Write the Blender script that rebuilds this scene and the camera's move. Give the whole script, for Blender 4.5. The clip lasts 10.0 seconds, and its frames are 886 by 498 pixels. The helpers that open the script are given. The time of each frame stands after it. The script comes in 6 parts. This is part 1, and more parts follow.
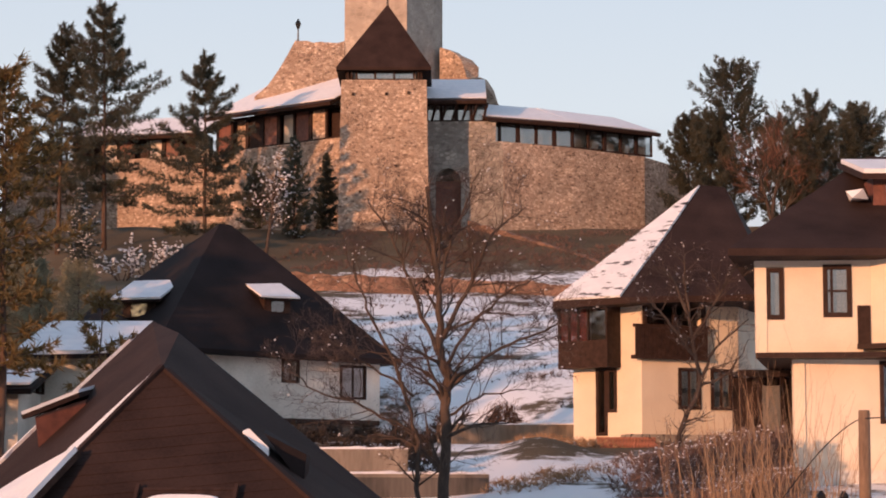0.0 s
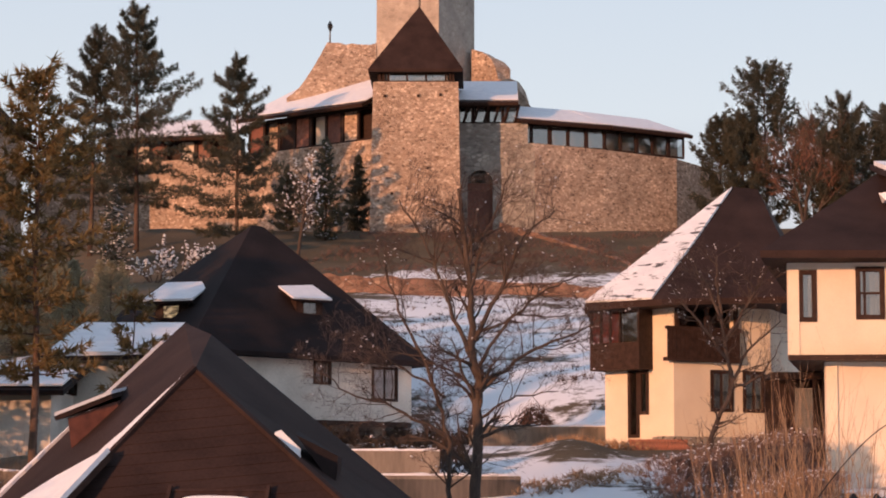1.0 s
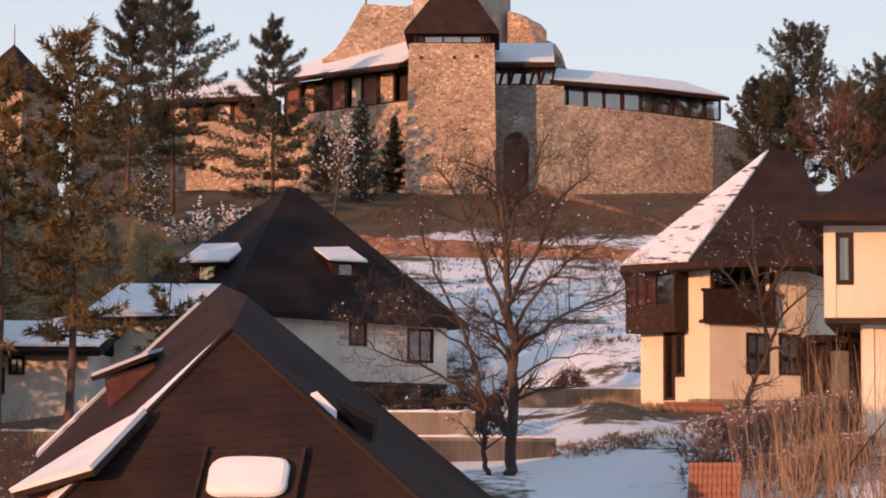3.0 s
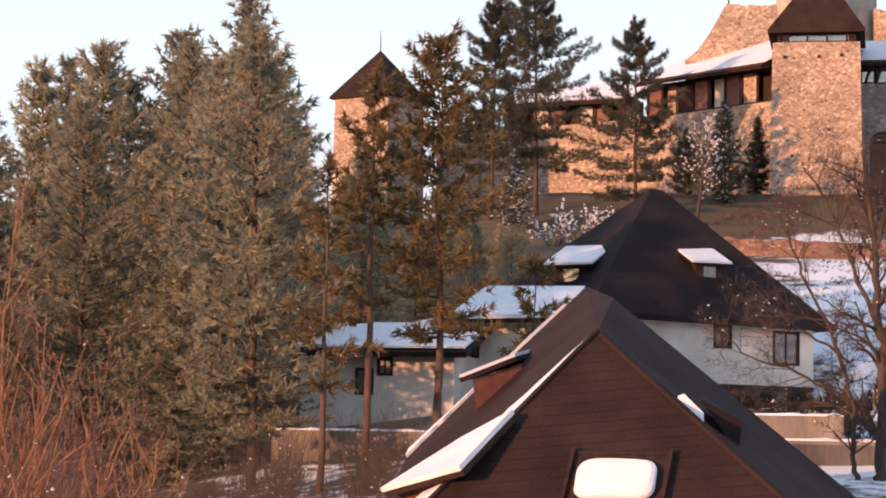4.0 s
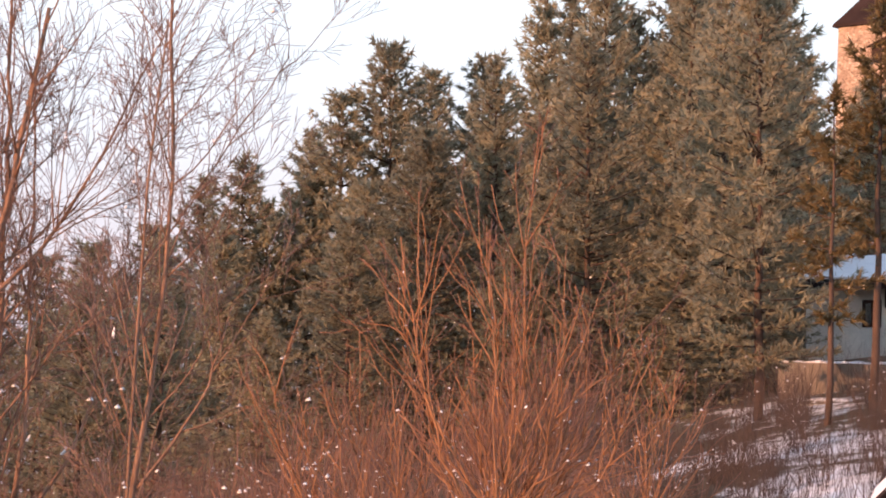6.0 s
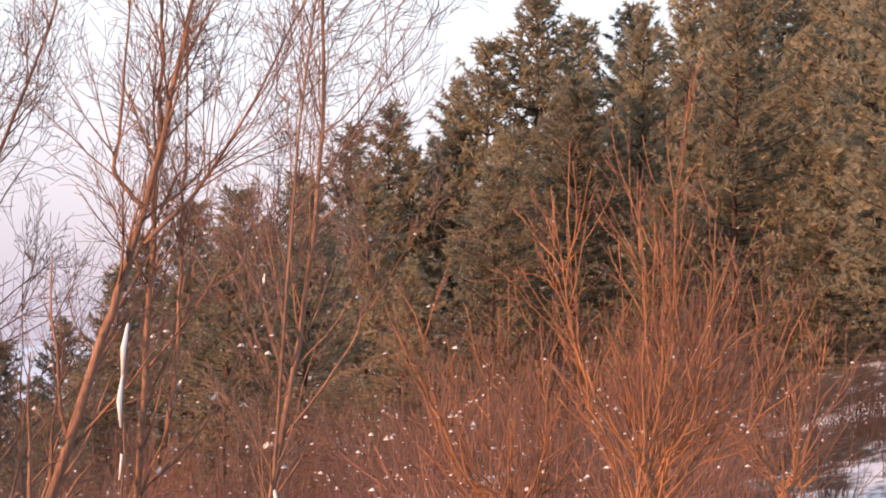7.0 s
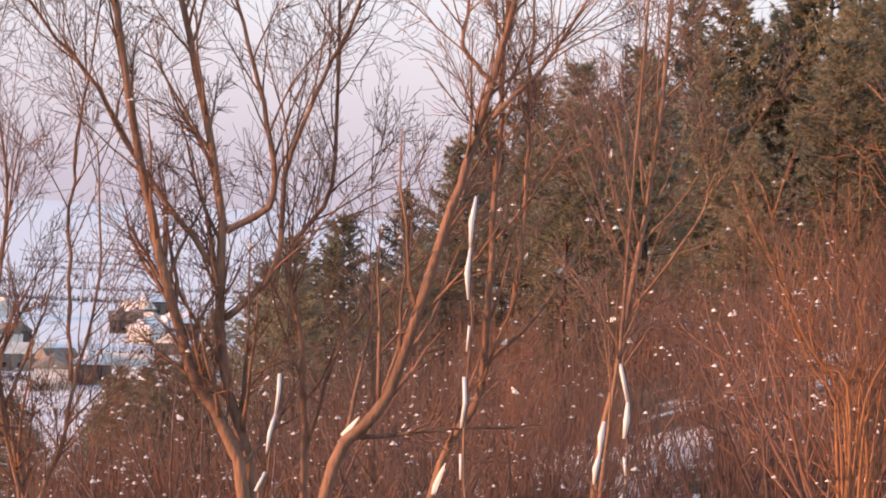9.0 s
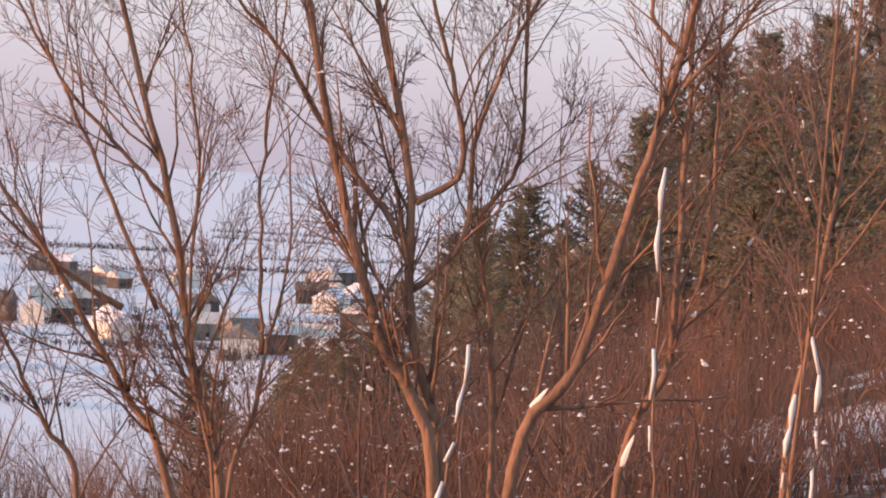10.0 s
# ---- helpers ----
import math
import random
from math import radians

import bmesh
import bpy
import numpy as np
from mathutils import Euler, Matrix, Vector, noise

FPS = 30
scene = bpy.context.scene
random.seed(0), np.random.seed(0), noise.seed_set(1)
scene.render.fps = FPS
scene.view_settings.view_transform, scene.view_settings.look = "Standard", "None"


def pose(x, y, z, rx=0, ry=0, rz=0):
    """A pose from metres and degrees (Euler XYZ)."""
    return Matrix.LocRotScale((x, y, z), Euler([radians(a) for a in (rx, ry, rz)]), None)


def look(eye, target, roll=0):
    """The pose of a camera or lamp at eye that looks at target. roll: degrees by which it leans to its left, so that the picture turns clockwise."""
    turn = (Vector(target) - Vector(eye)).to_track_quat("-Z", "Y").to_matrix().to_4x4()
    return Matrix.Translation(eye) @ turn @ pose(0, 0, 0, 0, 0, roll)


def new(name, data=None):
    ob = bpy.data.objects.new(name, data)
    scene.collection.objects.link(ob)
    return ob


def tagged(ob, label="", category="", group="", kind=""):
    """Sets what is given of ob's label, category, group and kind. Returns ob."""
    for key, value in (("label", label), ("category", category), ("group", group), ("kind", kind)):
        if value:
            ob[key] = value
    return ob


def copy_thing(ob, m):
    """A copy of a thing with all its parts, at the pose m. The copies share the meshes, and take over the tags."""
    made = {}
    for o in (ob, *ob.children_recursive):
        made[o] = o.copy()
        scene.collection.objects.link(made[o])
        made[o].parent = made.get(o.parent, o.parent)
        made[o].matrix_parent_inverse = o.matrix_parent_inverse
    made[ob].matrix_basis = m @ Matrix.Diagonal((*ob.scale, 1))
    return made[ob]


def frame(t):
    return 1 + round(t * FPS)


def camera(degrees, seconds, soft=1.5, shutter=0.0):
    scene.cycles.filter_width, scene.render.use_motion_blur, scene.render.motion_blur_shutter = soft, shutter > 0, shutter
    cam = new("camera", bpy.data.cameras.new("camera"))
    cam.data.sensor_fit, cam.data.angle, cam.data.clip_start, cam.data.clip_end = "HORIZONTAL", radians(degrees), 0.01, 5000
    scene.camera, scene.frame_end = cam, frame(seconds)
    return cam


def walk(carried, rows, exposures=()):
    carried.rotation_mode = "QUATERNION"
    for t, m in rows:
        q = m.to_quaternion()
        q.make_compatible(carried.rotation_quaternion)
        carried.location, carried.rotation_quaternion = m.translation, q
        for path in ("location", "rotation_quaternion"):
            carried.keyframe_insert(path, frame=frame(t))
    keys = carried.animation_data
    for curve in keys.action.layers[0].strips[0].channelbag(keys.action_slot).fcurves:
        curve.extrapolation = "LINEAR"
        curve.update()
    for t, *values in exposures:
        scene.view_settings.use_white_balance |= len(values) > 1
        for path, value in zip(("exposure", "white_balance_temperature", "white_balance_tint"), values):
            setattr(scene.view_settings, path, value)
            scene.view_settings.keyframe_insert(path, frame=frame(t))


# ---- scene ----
cam = camera(21.66, 10.0, soft=1.9)
EYE, ARM = 1.6, 0.45  # the eye's height; the camera is swung round at arm's length
# seconds, yaw, pitch, roll in degrees
ROWS = [
    (0.0, -0.000, 6.400, 0.000),
    (0.5, 0.400, 6.378, -0.001),
    (1.0, 0.788, 6.445, -0.129),
    (1.5, 0.606, 6.510, -0.304),
    (2.0, -0.339, 6.002, -0.197),
    (2.2, -0.696, 5.855, -0.119),
    (3.3, 3.990, 5.415, -0.463),
    (3.5, 5.966, 5.414, -0.548),
    (4.0, 10.648, 5.446, -0.991),
    (4.5, 14.147, 5.222, -1.423),
    (5.0, 16.738, 4.813, -1.522),
    (5.5, 19.711, 4.195, -1.556),
    (6.0, 23.004, 3.513, -1.442),
    (6.2, 23.872, 3.169, -1.640),
    (7.3, 27.776, 1.738, -2.118),
    (7.5, 28.778, 1.402, -2.195),
    (8.0, 31.397, 0.349, -2.354),
    (8.5, 33.164, -0.582, -2.498),
    (9.0, 34.763, -1.305, -2.591),
    (9.5, 36.839, -1.714, -2.643),
    (10.0, 39.279, -2.217, -2.513),
]
walk(cam, [(t, pose(-ARM * math.sin(radians(yaw)), ARM * (math.cos(radians(yaw)) - 1), EYE, 90 + pitch, 0, yaw) @ pose(0, 0, 0, 0, 0, -roll))
           for t, yaw, pitch, roll in ROWS], exposures=[(0.0, -0.05, 6500, 14), (2.2, -0.05, 6500, 14), (3.5, 0.15, 6500, 14), (4.0, 0.42, 6350, 14), (4.5, 0.52, 6200, 14), (6.0, 0.62, 6300, 14), (7.5, 0.66, 6400, 14), (9.0, 0.52, 6400, 14), (10.0, 0.36, 6350, 14)])

# ---------------------------------------------------------------- light
SUN_SIDE, SUN_UP = 35.0, 7.0  # the low sun stands behind the camera, to its left
world = bpy.data.worlds.new("evening_sky")
scene.world = world
world.use_nodes = True
wn, wl = world.node_tree.nodes, world.node_tree.links
sky = wn.new("ShaderNodeTexSky")
sky.sky_type, sky.sun_disc = "NISHITA", False
sky.sun_elevation, sky.sun_rotation = radians(SUN_UP), radians(180 + SUN_SIDE)
sky.air_density, sky.dust_density, sky.ozone_density = 1.0, 2.0, 1.0
# hazy evening air: pale near the horizon, bluer above, over the clear sky's own colours
coord, axes, haze = wn.new("ShaderNodeTexCoord"), wn.new("ShaderNodeSeparateXYZ"), wn.new("ShaderNodeValToRGB")
wl.new(coord.outputs["Generated"], axes.inputs[0]), wl.new(axes.outputs[2], haze.inputs[0])
h = haze.color_ramp.elements
h[0].position, h[0].color = 0.0, (0.44, 0.39, 0.45, 1)
h[1].position, h[1].color = 0.30, (0.52, 0.62, 0.74, 1)
h.new(0.06).color = (0.54, 0.50, 0.55, 1)
h.new(0.17).color = (0.66, 0.72, 0.77, 1)
h.new(0.9).color = (0.22, 0.29, 0.42, 1)
dim, both = wn.new("ShaderNodeMix"), wn.new("ShaderNodeMix")
for node, how, fac in ((dim, "MULTIPLY", 1.0), (both, "ADD", 1.0)):
    node.data_type, node.blend_type = "RGBA", how
    node.inputs[0].default_value = fac
dim.inputs[7].default_value = (0.03, 0.03, 0.03, 1)
wl.new(sky.outputs[0], dim.inputs[6]), wl.new(dim.outputs[2], both.inputs[6]), wl.new(haze.outputs[0], both.inputs[7])
wl.new(both.outputs[2], wn["Background"].inputs[0])
wn["Background"].inputs[1].default_value = 1.0
sun = new("sun", bpy.data.lights.new("sun", "SUN"))
sun.data.energy, sun.data.angle, sun.data.color = 4.7, radians(0.6), (1.0, 0.47, 0.235)
to_sun = Vector((-math.sin(radians(SUN_SIDE)), -math.cos(radians(SUN_SIDE)), math.tan(radians(SUN_UP))))
sun.matrix_world = look((0, 0, 0), -to_sun)


# ---------------------------------------------------------------- materials
def material(name, dark, light, scale=3.0, rough=0.8, bump=0.3, fine=40.0, metal=0.0, spread=0.25, stretch=(1, 1, 1), vary=0.0):
    """A surface that varies between two colours at two scales, with a fine relief."""
    m = bpy.data.materials.new(name)
    m.use_nodes = True
    n, l = m.node_tree.nodes, m.node_tree.links
    b = n["Principled BSDF"]
    co = n.new("ShaderNodeTexCoord")
    mp = n.new("ShaderNodeMapping")
    mp.inputs["Scale"].default_value = stretch
    l.new(co.outputs["Object"], mp.inputs[0])
    coarse, grain = n.new("ShaderNodeTexNoise"), n.new("ShaderNodeTexNoise")
    coarse.inputs["Scale"].default_value, coarse.inputs["Detail"].default_value = scale, 5
    grain.inputs["Scale"].default_value, grain.inputs["Detail"].default_value = fine, 4
    l.new(mp.outputs[0], coarse.inputs[0]), l.new(mp.outputs[0], grain.inputs[0])
    add = n.new("ShaderNodeMath")
    add.operation = "MULTIPLY_ADD"
    add.inputs[1].default_value = 0.45
    l.new(grain.outputs[0], add.inputs[0]), l.new(coarse.outputs[0], add.inputs[2])
    ramp = n.new("ShaderNodeValToRGB")
    ramp.color_ramp.elements[0].position, ramp.color_ramp.elements[1].position = 0.72 - spread, 0.72 + spread
    ramp.color_ramp.elements[0].color, ramp.color_ramp.elements[1].color = (*dark, 1), (*light, 1)
    l.new(add.outputs[0], ramp.inputs[0]), l.new(ramp.outputs[0], b.inputs["Base Color"])
    if vary:  # each plant or board a little lighter or darker
        info, tone, rng = n.new("ShaderNodeObjectInfo"), n.new("ShaderNodeHueSaturation"), n.new("ShaderNodeMapRange")
        rng.inputs[3].default_value, rng.inputs[4].default_value = 1 - vary, 1 + vary
        l.new(info.outputs["Random"], rng.inputs[0]), l.new(rng.outputs[0], tone.inputs["Value"])
        l.new(ramp.outputs[0], tone.inputs["Color"]), l.new(tone.outputs[0], b.inputs["Base Color"])
    b.inputs["Roughness"].default_value, b.inputs["Metallic"].default_value = rough, metal
    if bump:
        bp = n.new("ShaderNodeBump")
        bp.inputs["Strength"].default_value, bp.inputs["Distance"].default_value = bump, 0.03
        l.new(add.outputs[0], bp.inputs["Height"]), l.new(bp.outputs[0], b.inputs["Normal"])
    return m


def masonry(name, tones, mortar, size=0.34, bump=0.8):
    """Rough coursed rubble: cells of several stone colours with recessed mortar."""
    m = bpy.data.materials.new(name)
    m.use_nodes = True
    n, l = m.node_tree.nodes, m.node_tree.links
    b = n["Principled BSDF"]
    co, mp = n.new("ShaderNodeTexCoord"), n.new("ShaderNodeMapping")
    mp.inputs["Scale"].default_value = (1 / size, 1 / size, 1.5 / size)
    l.new(co.outputs["Object"], mp.inputs[0])
    warp = n.new("ShaderNodeTexNoise")
    warp.inputs["Scale"].default_value = 0.8
    l.new(mp.outputs[0], warp.inputs[0])
    mix = n.new("ShaderNodeMix")
    mix.data_type = "RGBA"
    mix.inputs[0].default_value = 0.12
    l.new(mp.outputs[0], mix.inputs[6]), l.new(warp.outputs[1], mix.inputs[7])
    cells, edge = n.new("ShaderNodeTexVoronoi"), n.new("ShaderNodeTexVoronoi")
    edge.feature = "DISTANCE_TO_EDGE"
    for v in (cells, edge):
        v.inputs["Scale"].default_value = 1.0
        l.new(mix.outputs[2], v.inputs[0])
    split = n.new("ShaderNodeSeparateColor")
    l.new(cells.outputs["Color"], split.inputs[0])
    ramp = n.new("ShaderNodeValToRGB")
    e = ramp.color_ramp.elements
    while len(e) < len(tones):
        e.new(0.5)
    for i, t in enumerate(tones):
        e[i].position, e[i].color = i / (len(tones) - 1), (*t, 1)
    l.new(split.outputs[0], ramp.inputs[0])
    blot = n.new("ShaderNodeTexNoise")
    blot.inputs["Scale"].default_value, blot.inputs["Detail"].default_value = 0.45, 6
    l.new(co.outputs["Object"], blot.inputs[0])
    shade = n.new("ShaderNodeMapRange")
    shade.inputs[1].default_value, shade.inputs[2].default_value = 0.3, 0.7
    shade.inputs[3].default_value, shade.inputs[4].default_value = 0.65, 1.25
    l.new(blot.outputs[0], shade.inputs[0])
    mul = n.new("ShaderNodeMix")
    mul.data_type, mul.blend_type = "RGBA", "MULTIPLY"
    mul.inputs[0].default_value = 1.0
    l.new(ramp.outputs[0], mul.inputs[6]), l.new(shade.outputs[0], mul.inputs[7])
    joint = n.new("ShaderNodeMapRange")
    joint.inputs[1].default_value, joint.inputs[2].default_value = 0.02, 0.10
    l.new(edge.outputs["Distance"], joint.inputs[0])
    fin = n.new("ShaderNodeMix")
    fin.data_type = "RGBA"
    fin.inputs[6].default_value = (*mortar, 1)
    l.new(joint.outputs[0], fin.inputs[0]), l.new(mul.outputs[2], fin.inputs[7])
    l.new(fin.outputs[2], b.inputs["Base Color"])
    b.inputs["Roughness"].default_value = 0.9
    bp = n.new("ShaderNodeBump")
    bp.inputs["Strength"].default_value, bp.inputs["Distance"].default_value = bump, 0.08
    l.new(joint.outputs[0], bp.inputs["Height"]), l.new(bp.outputs[0], b.inputs["Normal"])
    return m


STONE = masonry("rubble_stone", [(0.17, 0.115, 0.085), (0.54, 0.40, 0.30), (0.30, 0.21, 0.155), (0.74, 0.60, 0.47), (0.42, 0.30, 0.22)], (0.44, 0.33, 0.25), size=0.22)
# grey stone of the plinth; on the gate wall it stands for shadow
STONE_GREY_SHADE = masonry("grey_and_shaded_rubble", [(0.17, 0.15, 0.13), (0.36, 0.33, 0.29), (0.25, 0.22, 0.19), (0.45, 0.41, 0.36)], (0.28, 0.26, 0.23), size=0.4)
STONE_RED = masonry("red_brown_terrace_stone", [(0.13, 0.075, 0.055), (0.30, 0.18, 0.135), (0.20, 0.115, 0.085), (0.36, 0.25, 0.19)], (0.20, 0.135, 0.105), size=0.4)
STONE_FINE = masonry("dressed_stone", [(0.34, 0.29, 0.24), (0.44, 0.38, 0.32), (0.40, 0.34, 0.28)], (0.36, 0.31, 0.26), size=0.45, bump=0.3)
PLASTER = material("cream_plaster", (0.66, 0.56, 0.44), (0.78, 0.69, 0.55), 0.8, 0.85, 0.1, 30)
PLASTER_OLD = material("stained_white_plaster", (0.50, 0.46, 0.40), (0.78, 0.74, 0.67), 0.5, 0.9, 0.15, 12)
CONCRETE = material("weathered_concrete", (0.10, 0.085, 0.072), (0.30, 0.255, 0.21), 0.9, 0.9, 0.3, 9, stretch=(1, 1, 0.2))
# darker copy of the concrete: stains, and shade put into the colour
CONCRETE_SHADED = material("stained_shaded_concrete", (0.035, 0.033, 0.031), (0.15, 0.13, 0.115), 0.9, 0.8, 0.4, 9, stretch=(1, 1, 0.2))
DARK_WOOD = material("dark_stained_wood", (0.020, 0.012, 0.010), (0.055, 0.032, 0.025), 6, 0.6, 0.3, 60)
RED_WOOD = material("red_brown_wood", (0.10, 0.035, 0.025), (0.22, 0.08, 0.05), 5, 0.6, 0.3, 50)
POST_WOOD = material("grey_brown_post_wood", (0.11, 0.07, 0.045), (0.26, 0.17, 0.11), 5, 0.8, 0.5, 40, stretch=(1, 1, 0.15))
PICKET_WOOD = material("new_yellow_wood", (0.42, 0.24, 0.10), (0.58, 0.36, 0.17), 5, 0.7, 0.3, 40)
SHINGLE = material("dark_brown_shingle", (0.021, 0.0125, 0.011), (0.047, 0.029, 0.025), 0.8, 0.8, 0.5, 18)
SHINGLE_BLACK = material("black_brown_shingle", (0.013, 0.010, 0.010), (0.030, 0.021, 0.021), 0.5, 0.8, 0.5, 14)
SNOW = material("old_snow", (0.74, 0.75, 0.78), (0.88, 0.88, 0.89), 2.0, 0.6, 0.4, 14)
BARK_GREY = material("grey_brown_bark", (0.022, 0.016, 0.014), (0.095, 0.066, 0.051), 6, 0.9, 0.9, 40, stretch=(1, 1, 0.3))
BARK_PINE = material("pine_bark", (0.04, 0.026, 0.020), (0.125, 0.076, 0.055), 5, 0.9, 0.9, 30, stretch=(1, 1, 0.3))
BARK_WILLOW = material("orange_brown_bark", (0.12, 0.068, 0.045), (0.37, 0.215, 0.14), 5, 0.8, 0.8, 40, stretch=(1, 1, 0.25))
TWIG_MAUVE = material("mauve_brown_twig", (0.13, 0.08, 0.064), (0.31, 0.19, 0.148), 3, 0.8, 0.0, 20)
TWIG_RED = material("red_brown_twig", (0.13, 0.058, 0.037), (0.29, 0.142, 0.088), 3, 0.7, 0.0, 20)
TWIG_GREY = material("grey_twig", (0.035, 0.023, 0.019), (0.115, 0.076, 0.06), 3, 0.8, 0.0, 20)
TWIG_DULL = material("dull_red_brown_twig", (0.075, 0.046, 0.039), (0.21, 0.125, 0.10), 1.2, 0.8, 0.0, 12)
TWIG_ORANGE = material("orange_willow_wand", (0.18, 0.080, 0.036), (0.40, 0.19, 0.085), 1.5, 0.7, 0.0, 12)
# the wood's needles are paler than real ones, with haze put into the colour
NEEDLE = material("pine_needles", (0.21, 0.20, 0.145), (0.44, 0.41, 0.28), 0.7, 0.7, 0.0, 5, vary=0.3)
NEEDLE_DARK = material("dark_pine_needles", (0.06, 0.066, 0.05), (0.15, 0.15, 0.11), 0.8, 0.7, 0.0, 5, vary=0.2)
NEEDLE_BLUE = material("blue_spruce_needles", (0.05, 0.065, 0.06), (0.14, 0.16, 0.15), 0.9, 0.7, 0.0, 6)
NEEDLE_GOLD = material("yellowed_needles", (0.115, 0.086, 0.038), (0.28, 0.20, 0.085), 0.9, 0.7, 0.0, 6)
BRICK = material("red_brick", (0.20, 0.075, 0.05), (0.38, 0.17, 0.12), 4, 0.85, 0.3, 25)
CURTAIN = material("pale_curtain", (0.50, 0.48, 0.45), (0.66, 0.64, 0.60), 3, 0.9, 0.1, 20, stretch=(4, 4, 0.2))
RED_CLOTH = material("dull_red_cloth", (0.34, 0.06, 0.06), (0.52, 0.13, 0.11), 3, 0.9, 0.1, 20)
TWIG_STRAW = material("straw_coloured_twig", (0.24, 0.14, 0.08), (0.45, 0.30, 0.18), 3, 0.8, 0.0, 20)
HEDGE_TWIG = material("dull_purple_brown_twig", (0.10, 0.06, 0.05), (0.22, 0.14, 0.11), 3, 0.8, 0.0, 20)
# brush darkened so that the hollow's shade is in its colour
BRUSH_SHADED = material("shaded_brush", (0.022, 0.018, 0.014), (0.075, 0.055, 0.042), 3, 0.8, 0.0, 20)
METAL = material("dark_metal", (0.02, 0.02, 0.02), (0.05, 0.05, 0.05), 5, 0.45, 0.1, 30, metal=0.8)


for matt in (SHINGLE, SHINGLE_BLACK, DARK_WOOD):  # weathered, with hardly any gloss
    matt.node_tree.nodes["Principled BSDF"].inputs["Specular IOR Level"].default_value = 0.12


def leafy(m, part_through=0.5):
    """Needles let some of the light through."""
    n, l = m.node_tree.nodes, m.node_tree.links
    b = n["Principled BSDF"]
    mix, thin = n.new("ShaderNodeMixShader"), n.new("ShaderNodeBsdfTranslucent")
    l.new(b.inputs["Base Color"].links[0].from_socket, thin.inputs[0])
    mix.inputs[0].default_value = part_through
    l.new(b.outputs[0], mix.inputs[1]), l.new(thin.outputs[0], mix.inputs[2]), l.new(mix.outputs[0], n["Material Output"].inputs[0])


for needles in (NEEDLE, NEEDLE_DARK, NEEDLE_BLUE, NEEDLE_GOLD):
    leafy(needles)


def glass_material():
    m = bpy.data.materials.new("window_glass")
    m.use_nodes = True
    n, l = m.node_tree.nodes, m.node_tree.links
    mix, clear, gloss = n.new("ShaderNodeMixShader"), n.new("ShaderNodeBsdfTransparent"), n.new("ShaderNodeBsdfGlossy")
    clear.inputs[0].default_value = (0.75, 0.77, 0.78, 1)
    gloss.inputs["Roughness"].default_value = 0.03
    mix.inputs[0].default_value = 0.22
    l.new(clear.outputs[0], mix.inputs[1]), l.new(gloss.outputs[0], mix.inputs[2])
    l.new(mix.outputs[0], n["Material Output"].inputs[0])
    return m


GLASS = glass_material()


def patchy_snow():
    """A thin crust of snow through which rows of dark shingles show."""
    m = material("patchy_roof_snow", (0.74, 0.75, 0.78), (0.88, 0.88, 0.89), 2.0, 0.6, 0.5, 14)
    n, l = m.node_tree.nodes, m.node_tree.links
    b = n["Principled BSDF"]
    white = b.inputs["Base Color"].links[0].from_socket
    co, mp, t, edge, mix = n.new("ShaderNodeTexCoord"), n.new("ShaderNodeMapping"), n.new("ShaderNodeTexNoise"), n.new("ShaderNodeMapRange"), n.new("ShaderNodeMix")
    mp.inputs["Scale"].default_value, mp.inputs["Rotation"].default_value = (0.9, 0.9, 3.4), (0, radians(32), 0)
    t.inputs["Scale"].default_value, t.inputs["Detail"].default_value = 1.6, 6
    edge.inputs[1].default_value, edge.inputs[2].default_value = 0.37, 0.42
    mix.data_type = "RGBA"
    mix.inputs[6].default_value = (0.03, 0.02, 0.017, 1)
    l.new(co.outputs["Object"], mp.inputs[0]), l.new(mp.outputs[0], t.inputs[0]), l.new(t.outputs[0], edge.inputs[0])
    l.new(edge.outputs[0], mix.inputs[0]), l.new(white, mix.inputs[7]), l.new(mix.outputs[2], b.inputs["Base Color"])
    return m


ROOF_SNOW = patchy_snow()


# ---------------------------------------------------------------- mesh helpers
def mesh_object(name, verts, faces, mat, parent=None, label="", smooth=False):
    me = bpy.data.meshes.new(name)
    me.from_pydata([tuple(v) for v in verts], [], [tuple(f) for f in faces])
    me.materials.append(mat)
    if smooth:
        me.polygons.foreach_set("use_smooth", [True] * len(me.polygons))
    ob = new(name, me)
    ob.parent = parent
    return tagged(ob, label)


def part(name, bm, mat, parent, label=""):
    bmesh.ops.recalc_face_normals(bm, faces=bm.faces)
    me = bpy.data.meshes.new(name)
    bm.to_mesh(me)
    bm.free()
    me.materials.append(mat)
    ob = new(name, me)
    ob.parent = parent
    return tagged(ob, label)


def thing(name, m, label, category, group="", kind=""):
    ob = new(name)
    ob.matrix_basis = m
    ob.empty_display_size = 0.2
    return tagged(ob, label, category, group, kind)


def add_box(bm, x0, x1, y0, y1, z0, z1, bevel=0.0):
    m = Matrix.LocRotScale(((x0 + x1) / 2, (y0 + y1) / 2, (z0 + z1) / 2), None, (abs(x1 - x0), abs(y1 - y0), abs(z1 - z0)))
    made = bmesh.ops.create_cube(bm, size=1.0, matrix=m)
    if bevel:
        edges = list({e for v in made["verts"] for e in v.link_edges})
        bmesh.ops.bevel(bm, geom=edges, offset=bevel, segments=1, affect="EDGES")
    return bm


def box(*a, bevel=0.0):
    return add_box(bmesh.new(), *a, bevel=bevel)


